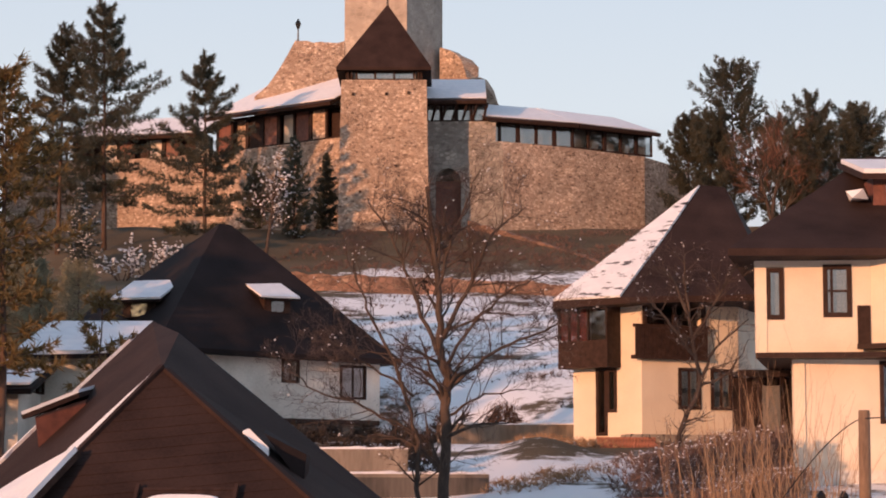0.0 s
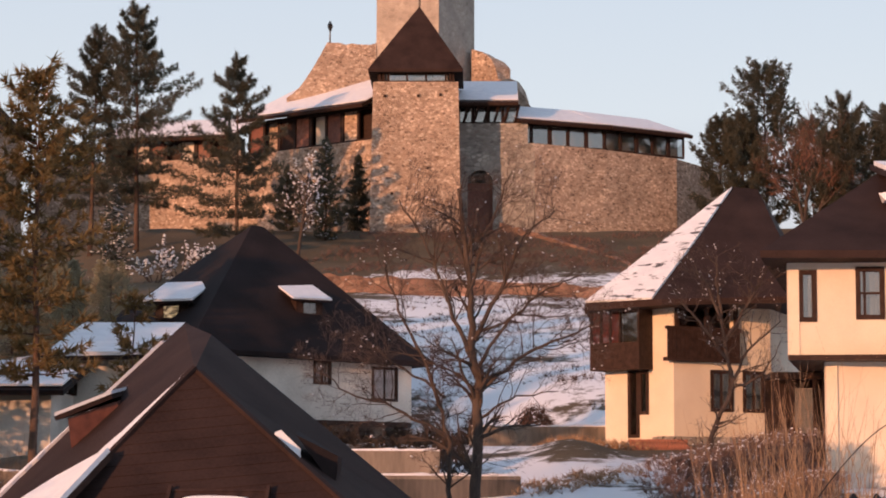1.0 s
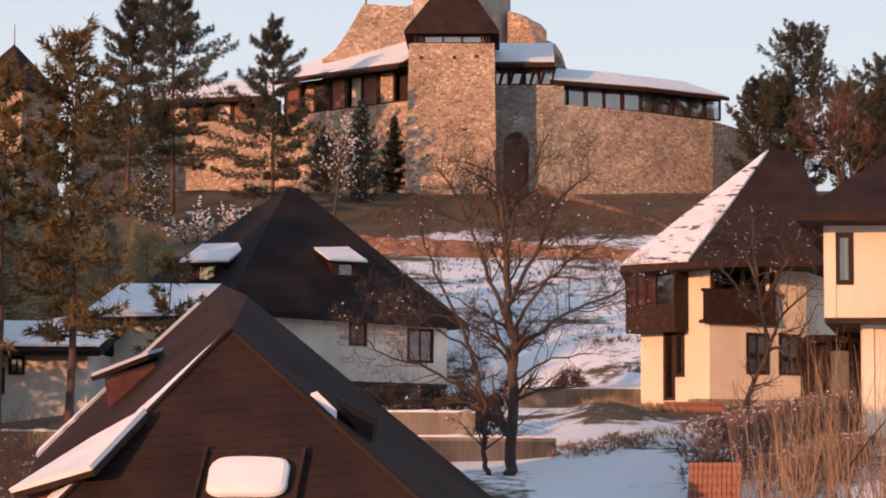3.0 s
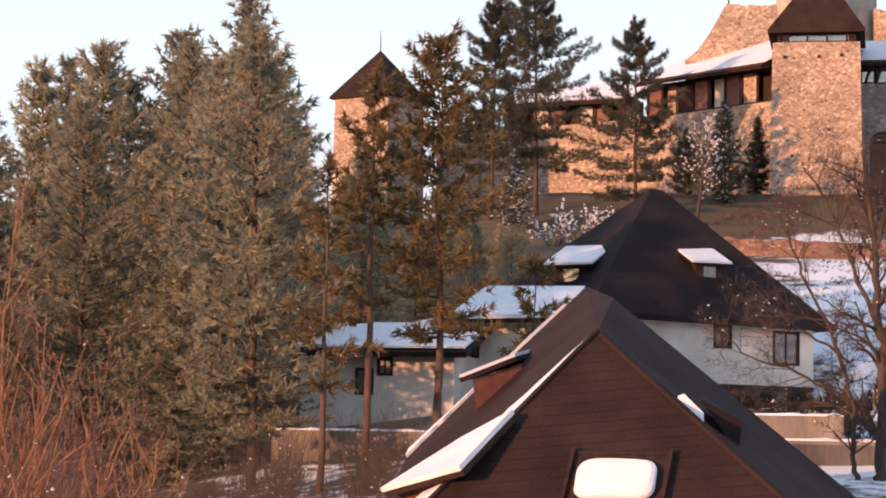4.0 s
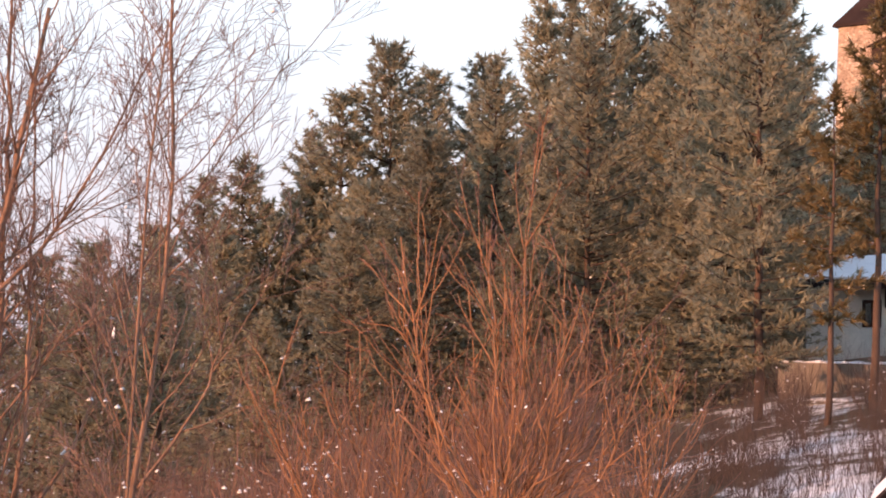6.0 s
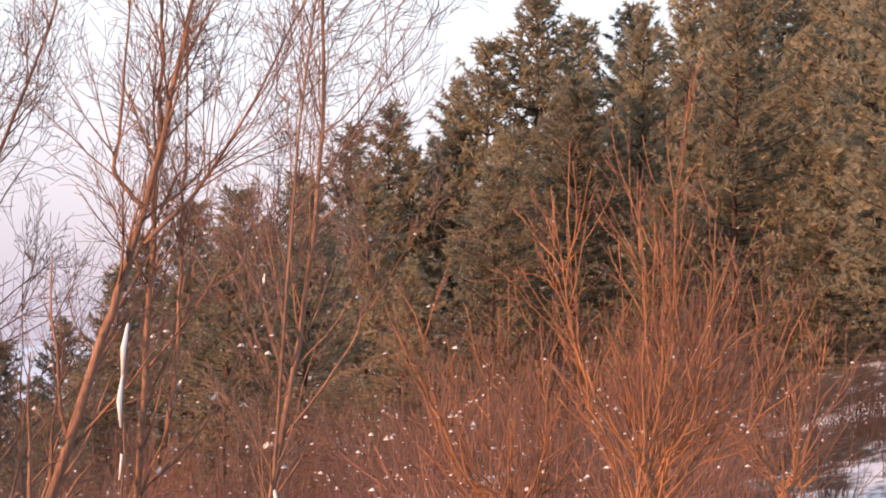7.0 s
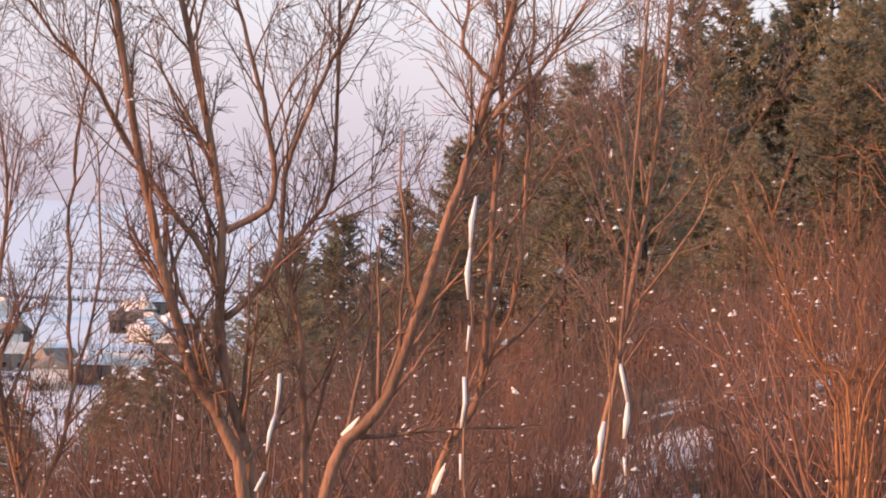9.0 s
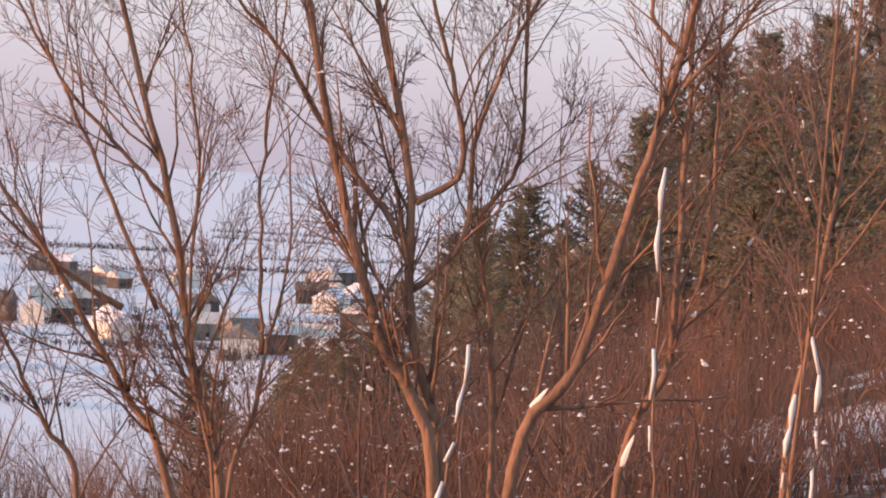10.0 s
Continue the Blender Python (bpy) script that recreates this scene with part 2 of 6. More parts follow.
def beam(bm, a, b, w, h=None):
    """A square bar from a to b."""
    a, b = Vector(a), Vector(b)
    d = b - a
    turn = d.to_track_quat("Z", "Y").to_matrix().to_4x4()
    m = Matrix.Translation((a + b) / 2) @ turn @ Matrix.Diagonal((w, h or w, d.length, 1))
    bmesh.ops.create_cube(bm, size=1.0, matrix=m)
    return bm


def hull(points):
    bm = bmesh.new()
    vs = [bm.verts.new(p) for p in points]
    out = bmesh.ops.convex_hull(bm, input=vs)
    bmesh.ops.delete(bm, geom=[g for g in out["geom_interior"] if isinstance(g, bmesh.types.BMVert)], context="VERTS")
    return bm


def slab(points, thick):
    """A flat polygon with thickness below it."""
    bm = bmesh.new()
    ps = [Vector(p) for p in points]
    nrm = (ps[1] - ps[0]).cross(ps[2] - ps[0]).normalized()
    if nrm.z < 0:
        nrm = -nrm
    top = [bm.verts.new(p) for p in ps]
    low = [bm.verts.new(p - nrm * thick) for p in ps]
    bm.faces.new(top), bm.faces.new(low[::-1])
    for i in range(len(ps)):
        j = (i + 1) % len(ps)
        bm.faces.new((top[i], low[i], low[j], top[j]))
    return bm


def wall_mesh(a, b, z0, z1, thick, holes=()):
    """An upright wall from a to b (x, y), seen face on its right-hand side when walking a to b. Holes: (s0, s1, z0, z1) along it."""
    a, b = Vector((*a, 0)), Vector((*b, 0))
    d = (b - a).normalized()
    length, back = (b - a).length, Vector((-d.y, d.x, 0)) * thick
    xs = sorted({0, length, *[h for q in holes for h in q[:2]]})
    zs = sorted({z0, z1, *[h for q in holes for h in q[2:]]})
    bm = bmesh.new()

    def quad(*ps):
        bm.faces.new([bm.verts.new(p) for p in ps])

    def at(s, z, deep=0):
        return a + d * s + Vector((0, 0, z)) + back * deep

    for s0, s1 in zip(xs, xs[1:]):
        for u0, u1 in zip(zs, zs[1:]):
            s, u = (s0 + s1) / 2, (u0 + u1) / 2
            if any(h[0] < s < h[1] and h[2] < u < h[3] for h in holes):
                continue
            for k in (0, 1):
                quad(at(s0, u0, k), at(s1, u0, k), at(s1, u1, k), at(s0, u1, k))
    for h0, h1, u0, u1 in [*holes, (0, length, z0, z1)]:
        quad(at(h0, u0), at(h0, u0, 1), at(h0, u1, 1), at(h0, u1))
        quad(at(h1, u0), at(h1, u0, 1), at(h1, u1, 1), at(h1, u1))
        quad(at(h0, u0), at(h1, u0), at(h1, u0, 1), at(h0, u0, 1))
        quad(at(h0, u1), at(h1, u1), at(h1, u1, 1), at(h0, u1, 1))
    bmesh.ops.remove_doubles(bm, verts=bm.verts, dist=0.0005)
    return bm


def add_window(parent, a, b, s0, s1, z0, z1, deep=0.06, bar=0.07, mullions=(0.5,), rails=(), curtain=CURTAIN, wood=DARK_WOOD, name="window"):
    """A window in a wall from a to b: frame, panes and a curtain behind."""
    a3, d = Vector((*a, 0)), (Vector((*b, 0)) - Vector((*a, 0))).normalized()
    back = Vector((-d.y, d.x, 0))
    turn = Matrix(((d.x, back.x, 0, 0), (d.y, back.y, 0, 0), (0, 0, 1, 0), (0, 0, 0, 1)))
    base = Matrix.Translation(a3 + d * s0 + Vector((0, 0, z0))) @ turn
    w, h = s1 - s0, z1 - z0
    bm = bmesh.new()
    f0, f1 = -0.035, deep
    add_box(bm, -bar * 0.6, bar, f0, f1, -bar * 0.6, h + bar * 0.6), add_box(bm, w - bar, w + bar * 0.6, f0, f1, -bar * 0.6, h + bar * 0.6)
    add_box(bm, bar, w - bar, f0, f1, -bar * 0.6, bar), add_box(bm, bar, w - bar, f0, f1, h - bar, h + bar * 0.6)
    for u in mullions:
        add_box(bm, w * u - bar * 0.4, w * u + bar * 0.4, f0 + 0.02, f1, bar, h - bar)
    for u in rails:
        add_box(bm, bar, w - bar, f0 + 0.022, f1 - 0.002, h * u - bar * 0.35, h * u + bar * 0.35)
    bm.transform(base)
    frame_ob = part(name, bm, wood, parent)
    edges = [0, *sorted(mullions), 1]
    for u0, u1 in zip(edges, edges[1:]):
        bm = box(w * u0 + bar * 0.4, w * u1 - bar * 0.4, deep * 0.4, deep * 0.4 + 0.006, bar * 0.9, h - bar * 0.9)
        bm.transform(base)
        part("pane", bm, GLASS, frame_ob)
    if curtain:
        bm = bmesh.new()
        for u0, u1 in zip(edges, edges[1:]):
            n = 10
            lo = [bm.verts.new((w * (u0 + (u1 - u0) * i / n), deep + 0.12 + 0.02 * math.sin(i * 2.4), bar * 0.2)) for i in range(n + 1)]
            hi = [bm.verts.new((v.co.x, v.co.y, h - bar * 0.2)) for v in lo]
            for i in range(n):
                bm.faces.new((lo[i], lo[i + 1], hi[i + 1], hi[i]))
        bm.transform(base)
        part("curtain", bm, curtain, frame_ob)
    return frame_ob


def tubes(paths, sides=5):
    """Tapered round rods along polylines of (point, radius): vertices and faces."""
    V, F = [], []
    cs = [(math.cos(2 * math.pi * k / sides), math.sin(2 * math.pi * k / sides)) for k in range(sides)]
    for path in paths:
        base = len(V)
        n = len(path)
        for i, (p, r) in enumerate(path):
            q0, q1 = path[max(i - 1, 0)][0], path[min(i + 1, n - 1)][0]
            d = q1 - q0
            d = d.normalized() if d.length > 1e-6 else Vector((0, 0, 1))
            u = d.orthogonal().normalized() if i == 0 else (u - d * u.dot(d)).normalized()
            v = d.cross(u)
            V.extend(p + u * (c * r) + v * (s * r) for c, s in cs)
        for i in range(n - 1):
            for k in range(sides):
                k2 = (k + 1) % sides
                F.append((base + i * sides + k, base + i * sides + k2, base + (i + 1) * sides + k2, base + (i + 1) * sides + k))
        F.append(tuple(base + k for k in reversed(range(sides))))
        F.append(tuple(base + (n - 1) * sides + k for k in range(sides)))
    return V, F


# ---------------------------------------------------------------- the ground
FAR = [0, 10, 20, 30, 40, 50, 57, 65, 75, 85, 100, 130, 160, 172, 186, 200, 230, 300, 500, 1000, 2200, 3000, 3600, 4500]
HILL = [0, -0.8, -1.8, -2.3, -1.6, 0.4, 1.5, 2.5, 3.8, 4.7, 7.2, 12.2, 17.2, 19.8, 24.0, 25.5, 24, 10, -30, -60, -62, -45, -40, -60]
VALE = [0, -2, -4, -5.5, -6.5, -7.5, -8.2, -9, -10.5, -12, -15, -22, -29, -32, -35, -38, -43, -50, -57, -60, -62, -34, -30, -60]


def ground_z(x, y):
    far, side = math.hypot(x, y), math.degrees(math.atan2(-x, y))
    w = 0.0
    if side > 8:
        w = min(1.0, ((side - 8) / 37) ** 1.3)
        w *= 1 - min(1.0, max(0.0, (side - 90) / 80))
    a, b = np.interp(far, FAR, HILL), np.interp(far, FAR, VALE)
    z = a * (1 - w) + b * w
    z -= 4.4 * math.exp(-((x + 6) ** 2 + (y - 91) ** 2) / 80)  # the hollow in which the old house stands
    z += 0.5 * math.exp(-(x - 2.9) ** 2 / 1.6 - (y - 70.5) ** 2 / 5)  # a grassy hump before the white house
    bump = min(far / 30, 1.0) * (0.25 if far < 400 else 6.0 if far > 1800 else 0.8)
    s = 0.12 if far < 400 else 0.002
    return float(z) + bump * noise.noise((x * s, y * s, 3.1)) + 0.3 * bump * noise.noise((x * s * 4, y * s * 4, 7.7))


def snow_cover(x, y):
    """How much of the ground lies under snow."""
    far, side = math.hypot(x, y), math.degrees(math.atan2(-x, y))
    s = np.interp(far, [0, 55, 62, 70, 84, 90, 145, 152, 160, 166, 172, 260, 400], [0.52, 0.60, 0.50, 0.54, 0.52, 0.66, 0.64, 0.54, 0.63, 0.53, 0.22, 0.2, 0.9])
    if far < 300:
        back = 1 - min(1.0, max(0.0, (side - 90) / 80))
        s -= back * 0.25 * min(1.0, max(0.0, (side - 1.2) / 4.5)) * (far > 70) + back * 0.12 * min(1.0, max(0.0, (side - 14) / 6))
    if side > 36 and far < 300:
        s -= 0.16 * min(1.0, (side - 36) / 6)
    if x > 0.5 and 44 < far < 68:
        s += 0.13
    if -1 < x < 7 and 69 < far < 81:
        s -= 0.10
    s -= 0.16 * math.exp(-(x - 3.1) ** 2 / 1.2 - (y - 69.5) ** 2 / 5)
    return float(s)


def ground_material():
    m = material("winter_ground", (0.045, 0.037, 0.02), (0.125, 0.09, 0.05), 0.25, 0.95, 0.6, 6)
    n, l = m.node_tree.nodes, m.node_tree.links
    b = n["Principled BSDF"]
    soil = b.inputs["Base Color"].links[0].from_socket
    geo, att = n.new("ShaderNodeNewGeometry"), n.new("ShaderNodeAttribute")
    att.attribute_name = "snow"
    big, small = n.new("ShaderNodeTexNoise"), n.new("ShaderNodeTexNoise")
    big.inputs["Scale"].default_value, big.inputs["Detail"].default_value = 0.16, 9
    small.inputs["Scale"].default_value, small.inputs["Detail"].default_value = 1.1, 8
    small.inputs["Roughness"].default_value = 0.7
    l.new(geo.outputs["Position"], big.inputs[0]), l.new(geo.outputs["Position"], small.inputs[0])
    avg = n.new("ShaderNodeMath")
    avg.operation = "MULTIPLY_ADD"
    avg.inputs[1].default_value = 0.75
    l.new(small.outputs[0], avg.inputs[0]), l.new(big.outputs[0], avg.inputs[2])
    add = n.new("ShaderNodeMath")
    l.new(avg.outputs[0], add.inputs[0]), l.new(att.outputs["Fac"], add.inputs[1])
    edge = n.new("ShaderNodeMapRange")
    edge.inputs[1].default_value, edge.inputs[2].default_value = 1.36, 1.46
    l.new(add.outputs[0], edge.inputs[0])
    mix = n.new("ShaderNodeMix")
    mix.data_type = "RGBA"
    mix.inputs[7].default_value = (0.84, 0.85, 0.87, 1)
    l.new(edge.outputs[0], mix.inputs[0]), l.new(soil, mix.inputs[6]), l.new(mix.outputs[2], b.inputs["Base Color"])
    return m


def build_ground():
    sides = sorted({*np.arange(-180, -24, 6.0), *np.arange(-24, 60, 0.4), *np.arange(60, 180, 6.0)})
    fars = [0.6, 2, 4, 7, *np.arange(10, 200, 1.0), *np.arange(200, 320, 6), *np.geomspace(320, 4500, 50)]
    V, F, S = [Vector((0, 0, 0))], [], [0.5]
    n = len(sides)
    for d in fars:
        for s in sides:
            x, y = -d * math.sin(radians(s)), d * math.cos(radians(s))
            V.append(Vector((x, y, ground_z(x, y))))
            S.append(snow_cover(x, y))
    for j in range(n):
        F.append((0, 1 + (j + 1) % n, 1 + j))
    for i in range(len(fars) - 1):
        for j in range(n):
            k = (j + 1) % n
            F.append((1 + i * n + j, 1 + i * n + k, 1 + (i + 1) * n + k, 1 + (i + 1) * n + j))
    ob = mesh_object("ground", V, F, ground_material(), smooth=True)
    att = ob.data.attributes.new("snow", "FLOAT", "POINT")
    att.data.foreach_set("value", S)
    tagged(ob, "sloping ground of dead grass under patchy old snow", "ground", kind="structure")


build_ground()


# ---------------------------------------------------------------- the castle
def pyramid_roof(parent, corners, apex, mat, thick=0.18, name="roof", label=""):
    """A closed pointed roof on its eave corners, with a boarded underside and a fascia."""
    bm = bmesh.new()
    top = [bm.verts.new(c) for c in corners]
    low = [bm.verts.new(Vector(c) - Vector((0, 0, thick))) for c in corners]
    tip = bm.verts.new(apex)
    n = len(corners)
    for i in range(n):
        j = (i + 1) % n
        bm.faces.new((top[i], top[j], tip)), bm.faces.new((low[i], low[j], top[j], top[i]))
    bm.faces.new(low[::-1])
    return part(name, bm, mat, parent, label)


def gate_tower():
    t = thing("gate_tower", pose(-4.8, 188.7, 23.0), "square rubble stone gate tower with a pointed dark roof", "tower")
    part("body", hull([(sx * w, sy * w, z) for w, z in ((3.72, -1.5), (3.62, 1.2), (3.46, 13.2)) for sx in (-1, 1) for sy in (-1, 1)]), STONE, t)
    bm = bmesh.new()
    for k in range(4):
        q = bmesh.new()
        add_box(q, -3.0, 3.0, -3.1, -2.95, 13.2, 13.36), add_box(q, -3.0, 3.0, -3.1, -2.95, 14.0, 14.2)
        for s in (-3.0, -2.72, -2.3, -0.8, 0.75, 2.35, 2.72):
            add_box(q, s, s + 0.16, -3.12, -2.93, 13.2, 14.2)
        q.transform(pose(0, 0, 0, 0, 0, 90 * k))
        me = bpy.data.meshes.new("tmp")
        q.to_mesh(me), q.free()
        bm.from_mesh(me)
    part("lantern_frame", bm, DARK_WOOD, t)
    for k in range(4):
        for s0, s1 in ((-2.15, -0.8), (-0.62, 0.75), (0.92, 2.35)):
            bm = box(s0, s1, -3.0, -2.99, 13.34, 14.02)
            bm.transform(pose(0, 0, 0, 0, 0, 90 * k))
            part("pane", bm, GLASS, t)
    part("blind", box(-2.6, 2.6, -2.6, 2.6, 13.3, 14.1), CURTAIN, t)
    e = 3.85
    r = pyramid_roof(t, [(-e, -e, 14.2), (e, -e, 14.2), (e, e, 14.2), (-e, e, 14.2)], (0.2, 0, 20.2), SHINGLE, 0.25)
    V, F = tubes([[(Vector((0.2, 0, 20.0)), 0.09), (Vector((0.2, 0, 20.6)), 0.1), (Vector((0.2, 0, 21.4)), 0.02)]], 6)
    mesh_object("finial", V, F, METAL, t)
    # putlog holes as solid dark blocks, the shade inside put into the colour
    for x, z in ((-2.6, 11.9), (0.1, 11.9), (1.9, 12.0), (0.9, 6.0), (-2.0, 3.9)):
        part("dark_hole_block", box(x, x + 0.22, -3.66, -3.40, z, z + 0.22), DARK_WOOD, t)


def stone_wall(name, pts, z0, tops, mat, thick=1.2, label="", parent=None):
    """A wall along a plan line with a top that may step and slope."""
    bm = bmesh.new()
    rows = []
    n = len(pts)
    for i, (x, y) in enumerate(pts):
        a, b = Vector(pts[max(i - 1, 0)]), Vector(pts[min(i + 1, n - 1)])
        d = (b - a).normalized()
        ox, oy = -d.y * thick, d.x * thick
        rows.append([bm.verts.new(p) for p in ((x, y, z0), (x, y, tops[i]), (x + ox, y + oy, tops[i]), (x + ox, y + oy, z0))])
    for p, q in zip(rows, rows[1:]):
        for k in range(4):
            bm.faces.new((p[k], q[k], q[(k + 1) % 4], p[(k + 1) % 4]))
    bm.faces.new(rows[0]), bm.faces.new(rows[-1][::-1])
    ob = part(name, bm, mat, parent)
    return tagged(ob, label, "" if parent else "wall")


def ragged(pts, tops, step=0.5, amount=0.18, seed=1):
    """Points along a line at short steps, with an uneven crest."""
    rnd = random.Random(seed)
    P, T = [], []
    for (a, b), (s, t) in zip(zip(pts, pts[1:]), zip(tops, tops[1:])):
        n = max(1, int(math.dist(a, b) / step))
        for i in range(n):
            u = i / n
            P.append((a[0] + (b[0] - a[0]) * u, a[1] + (b[1] - a[1]) * u))
            T.append(s + (t - s) * u + rnd.uniform(-amount, amount))
    P.append(pts[-1]), T.append(tops[-1])
    return P, T


def keep():
    k = thing("castle_keep", pose(-3.18, 200, 24.0), "tall square stone keep with a sunlit and a shaded face", "tower")
    u, v = Vector((-5.6, 3.13, 0)), Vector((3.13, 5.6, 0))
    part("body", hull([Vector((0, 0, z)) + u * i + v * j for z in (0, 32) for i in (0, 1) for j in (0, 1)]), STONE_FINE, k)


def at_wall(bm, m):
    bm.transform(m)
    return bm


def gallery(name, pts, z0, z1, rise, depth, bays, mats, label, over=1.0, snow_in=0.25, glazed=True, panels=()):
    """A roofed gallery on top of a wall: posts, panes, a shallow roof with snow."""
    g = thing(name, pose(0, 0, 0), label, "gallery")
    post, infill = mats
    for (a, b), bay in zip(zip(pts, pts[1:]), bays):
        a3, b3 = Vector((*a, 0)), Vector((*b, 0))
        d = (b3 - a3).normalized()
        out = Vector((d.y, -d.x, 0))
        back = -out
        length = (b3 - a3).length
        turn = Matrix(((d.x, back.x, 0, 0), (d.y, back.y, 0, 0), (0, 0, 1, 0), (0, 0, 0, 1)))
        base = Matrix.Translation(a3) @ turn
        bm = bmesh.new()
        add_box(bm, 0, length, 0.02, 0.2, z0, z0 + 0.14), add_box(bm, 0, length, 0.02, 0.2, z1 - 0.25, z1)
        n = bay
        for i in range(n + 1):
            s = length * i / n
            w = 0.11 if i % 2 else 0.17
            add_box(bm, max(s - w, 0), min(s + w, length), 0.0, 0.22, z0 + 0.14, z1 - 0.25)
        bm.transform(base)
        part("post_frame", bm, post, g)
        for i in range(n if not glazed else 0):
            deep = 0.16 + 0.5 * (i % 3 == 1)
            bm = at_wall(box(length * i / n + 0.1, length * (i + 1) / n - 0.1, deep, deep + 0.1, z0, z1 - 0.2), base)
            part("panel", bm, panels[i % len(panels)], g)
        for i in range(n if glazed else 0):
            bm = box(length * i / n + 0.17, length * (i + 1) / n - 0.17, 0.1, 0.115, z0 + 0.14, z1 - 0.25)
            bm.transform(base)
            part("pane", bm, GLASS, g)
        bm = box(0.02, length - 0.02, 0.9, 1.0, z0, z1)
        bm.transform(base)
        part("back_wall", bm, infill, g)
        # roof and the snow lying on it
        p = [a3 + out * over + Vector((0, 0, z1 - 0.05)), b3 + out * over + Vector((0, 0, z1 - 0.05)),
             b3 + back * depth + Vector((0, 0, z1 + rise)), a3 + back * depth + Vector((0, 0, z1 + rise))]
        part("roof", slab(p, 0.3), DARK_WOOD, g)
        up = Vector((0, 0, 0.07))
        q = [p[0].lerp(p[3], snow_in * 0.3), p[1].lerp(p[2], snow_in * 0.3), p[1].lerp(p[2], 0.96), p[0].lerp(p[3], 0.96)]
        part("roof_snow", slab([c + up for c in q], 0.06), SNOW, g, "thin snow")
    return g


def castle():
    gate_tower()
    keep()
    P, T = ragged([(-16.5, 200), (-15.3, 199.4), (-14.2, 199.2), (-12.9, 199), (-8.6, 199)], [37.6, 38.4, 40.1, 42.1, 42.2], seed=4)
    stone_wall("ruined_wall", P, 25, T, STONE, 1.6, "broken rubble stone wall beside the keep")
    P, T = ragged([(-0.3, 204), (0.6, 203.5), (1.5, 203), (2.1, 202), (3.3, 201.5), (4.4, 201), (5.6, 201)], [42.6, 42.2, 41.4, 39.7, 39.3, 37.6, 36.2], seed=5)
    stone_wall("ruined_wall", P, 25, T, STONE, 1.6, "broken stone wall stepping down from the keep")
    lamp = thing("lamp_post", pose(-12.7, 199.6, 42.1), "small dark iron lamp post on the ruined wall", "lamp")
    V, F = tubes([[(Vector((0, 0, 0)), 0.09), (Vector((0, 0, 1.3)), 0.06)]], 6)
    mesh_object("post", V, F, METAL, lamp)
    part("lantern", hull([(x * w, y * w, z) for w, z in ((0.1, 1.3), (0.24, 1.75), (0.03, 2.2)) for x in (-1, 1) for y in (-1, 1)]), METAL, lamp)
    # curtain wall to the right of the gate tower, with the gateway
    front = [(-1.6, 190), (5.0, 190)]
    cw = thing("curtain_wall", pose(0, 0, 0), "long rubble stone curtain wall with an arched gateway", "wall")
    gate = (1.0, 3.1, 20.0, 29.7)
    # grey instead of warm stone: the gate tower's shadow put into the colour
    part("gate_wall", wall_mesh(front[0], front[1], 20, 31.9, 1.4, [gate]), STONE_GREY_SHADE, cw)
    bm = bmesh.new()  # the arch's head fills the opening's upper corners
    arc = [(0.45 + 1.05 * math.cos(math.pi * k / 12), 28.6 + 1.05 * math.sin(math.pi * k / 12)) for k in range(13)]
    for (x0, u0), (x1, u1) in zip(arc, arc[1:]):
        for y in (190.0, 191.4):
            bm.faces.new([bm.verts.new(c) for c in ((x0, y, u0), (x1, y, u1), (x1, y, 29.7), (x0, y, 29.7))])
        bm.faces.new([bm.verts.new(c) for c in ((x0, 190.0, u0), (x1, 190.0, u1), (x1, 191.4, u1), (x0, 191.4, u0))])
    bmesh.ops.remove_doubles(bm, verts=bm.verts, dist=0.001)
    part("gate_arch", bm, STONE_GREY_SHADE, cw)
    part("gate_door", box(-0.7, 1.6, 191.0, 191.15, 24, 28.7), RED_WOOD, cw, "red-brown wooden gate")
    stone_wall("long_wall", [(5.0, 190), (11.0, 193.5), (17.4, 198), (22, 204)], 20, [31.9, 31.9, 31.8, 31.5], STONE, 1.4, parent=cw)
    gallery("roofed_gallery", [(3.2, 190.6), (11.0, 194.1), (18.2, 199)], 31.95, 33.9, 2.3, 5.5, (5, 5), (DARK_WOOD, PLASTER_OLD), "glazed timber gallery with a snow-dusted roof on the castle wall", 1.2)
    gallery("roofed_gallery", [(-1.4, 190.3), (3.6, 190.3)], 33.6, 35.2, 3.1, 6.0, (4,), (DARK_WOOD, PLASTER_OLD), "timber gallery with slanting struts and a snowy roof", 1.6)
    for k in range(6):
        strut = thing("slanting_strut", pose(-1.0 + 0.85 * k, 189.9, 33.5), "dark slanting timber strut under the gallery roof", "beam", "gallery struts")
        part("timber", beam(bmesh.new(), (0, 0.35, 0), (0.45, -0.7, 1.5), 0.14), DARK_WOOD, strut)
    part("parapet", box(-1.5, 4.4, 190.1, 191.3, 31.88, 33.6), STONE_GREY_SHADE, cw)
    # left of the tower
    stone_wall("castle_wall", [(-37.5, 198), (-30, 203), (-19.5, 199.5), (-8.6, 191)], 18, [31.6, 32.2, 32.4, 32.4], STONE, 1.4, "sunlit rubble stone castle wall behind pine trees")
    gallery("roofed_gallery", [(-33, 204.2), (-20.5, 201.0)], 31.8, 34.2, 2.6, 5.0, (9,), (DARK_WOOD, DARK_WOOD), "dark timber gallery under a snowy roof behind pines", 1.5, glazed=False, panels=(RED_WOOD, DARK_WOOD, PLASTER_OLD))
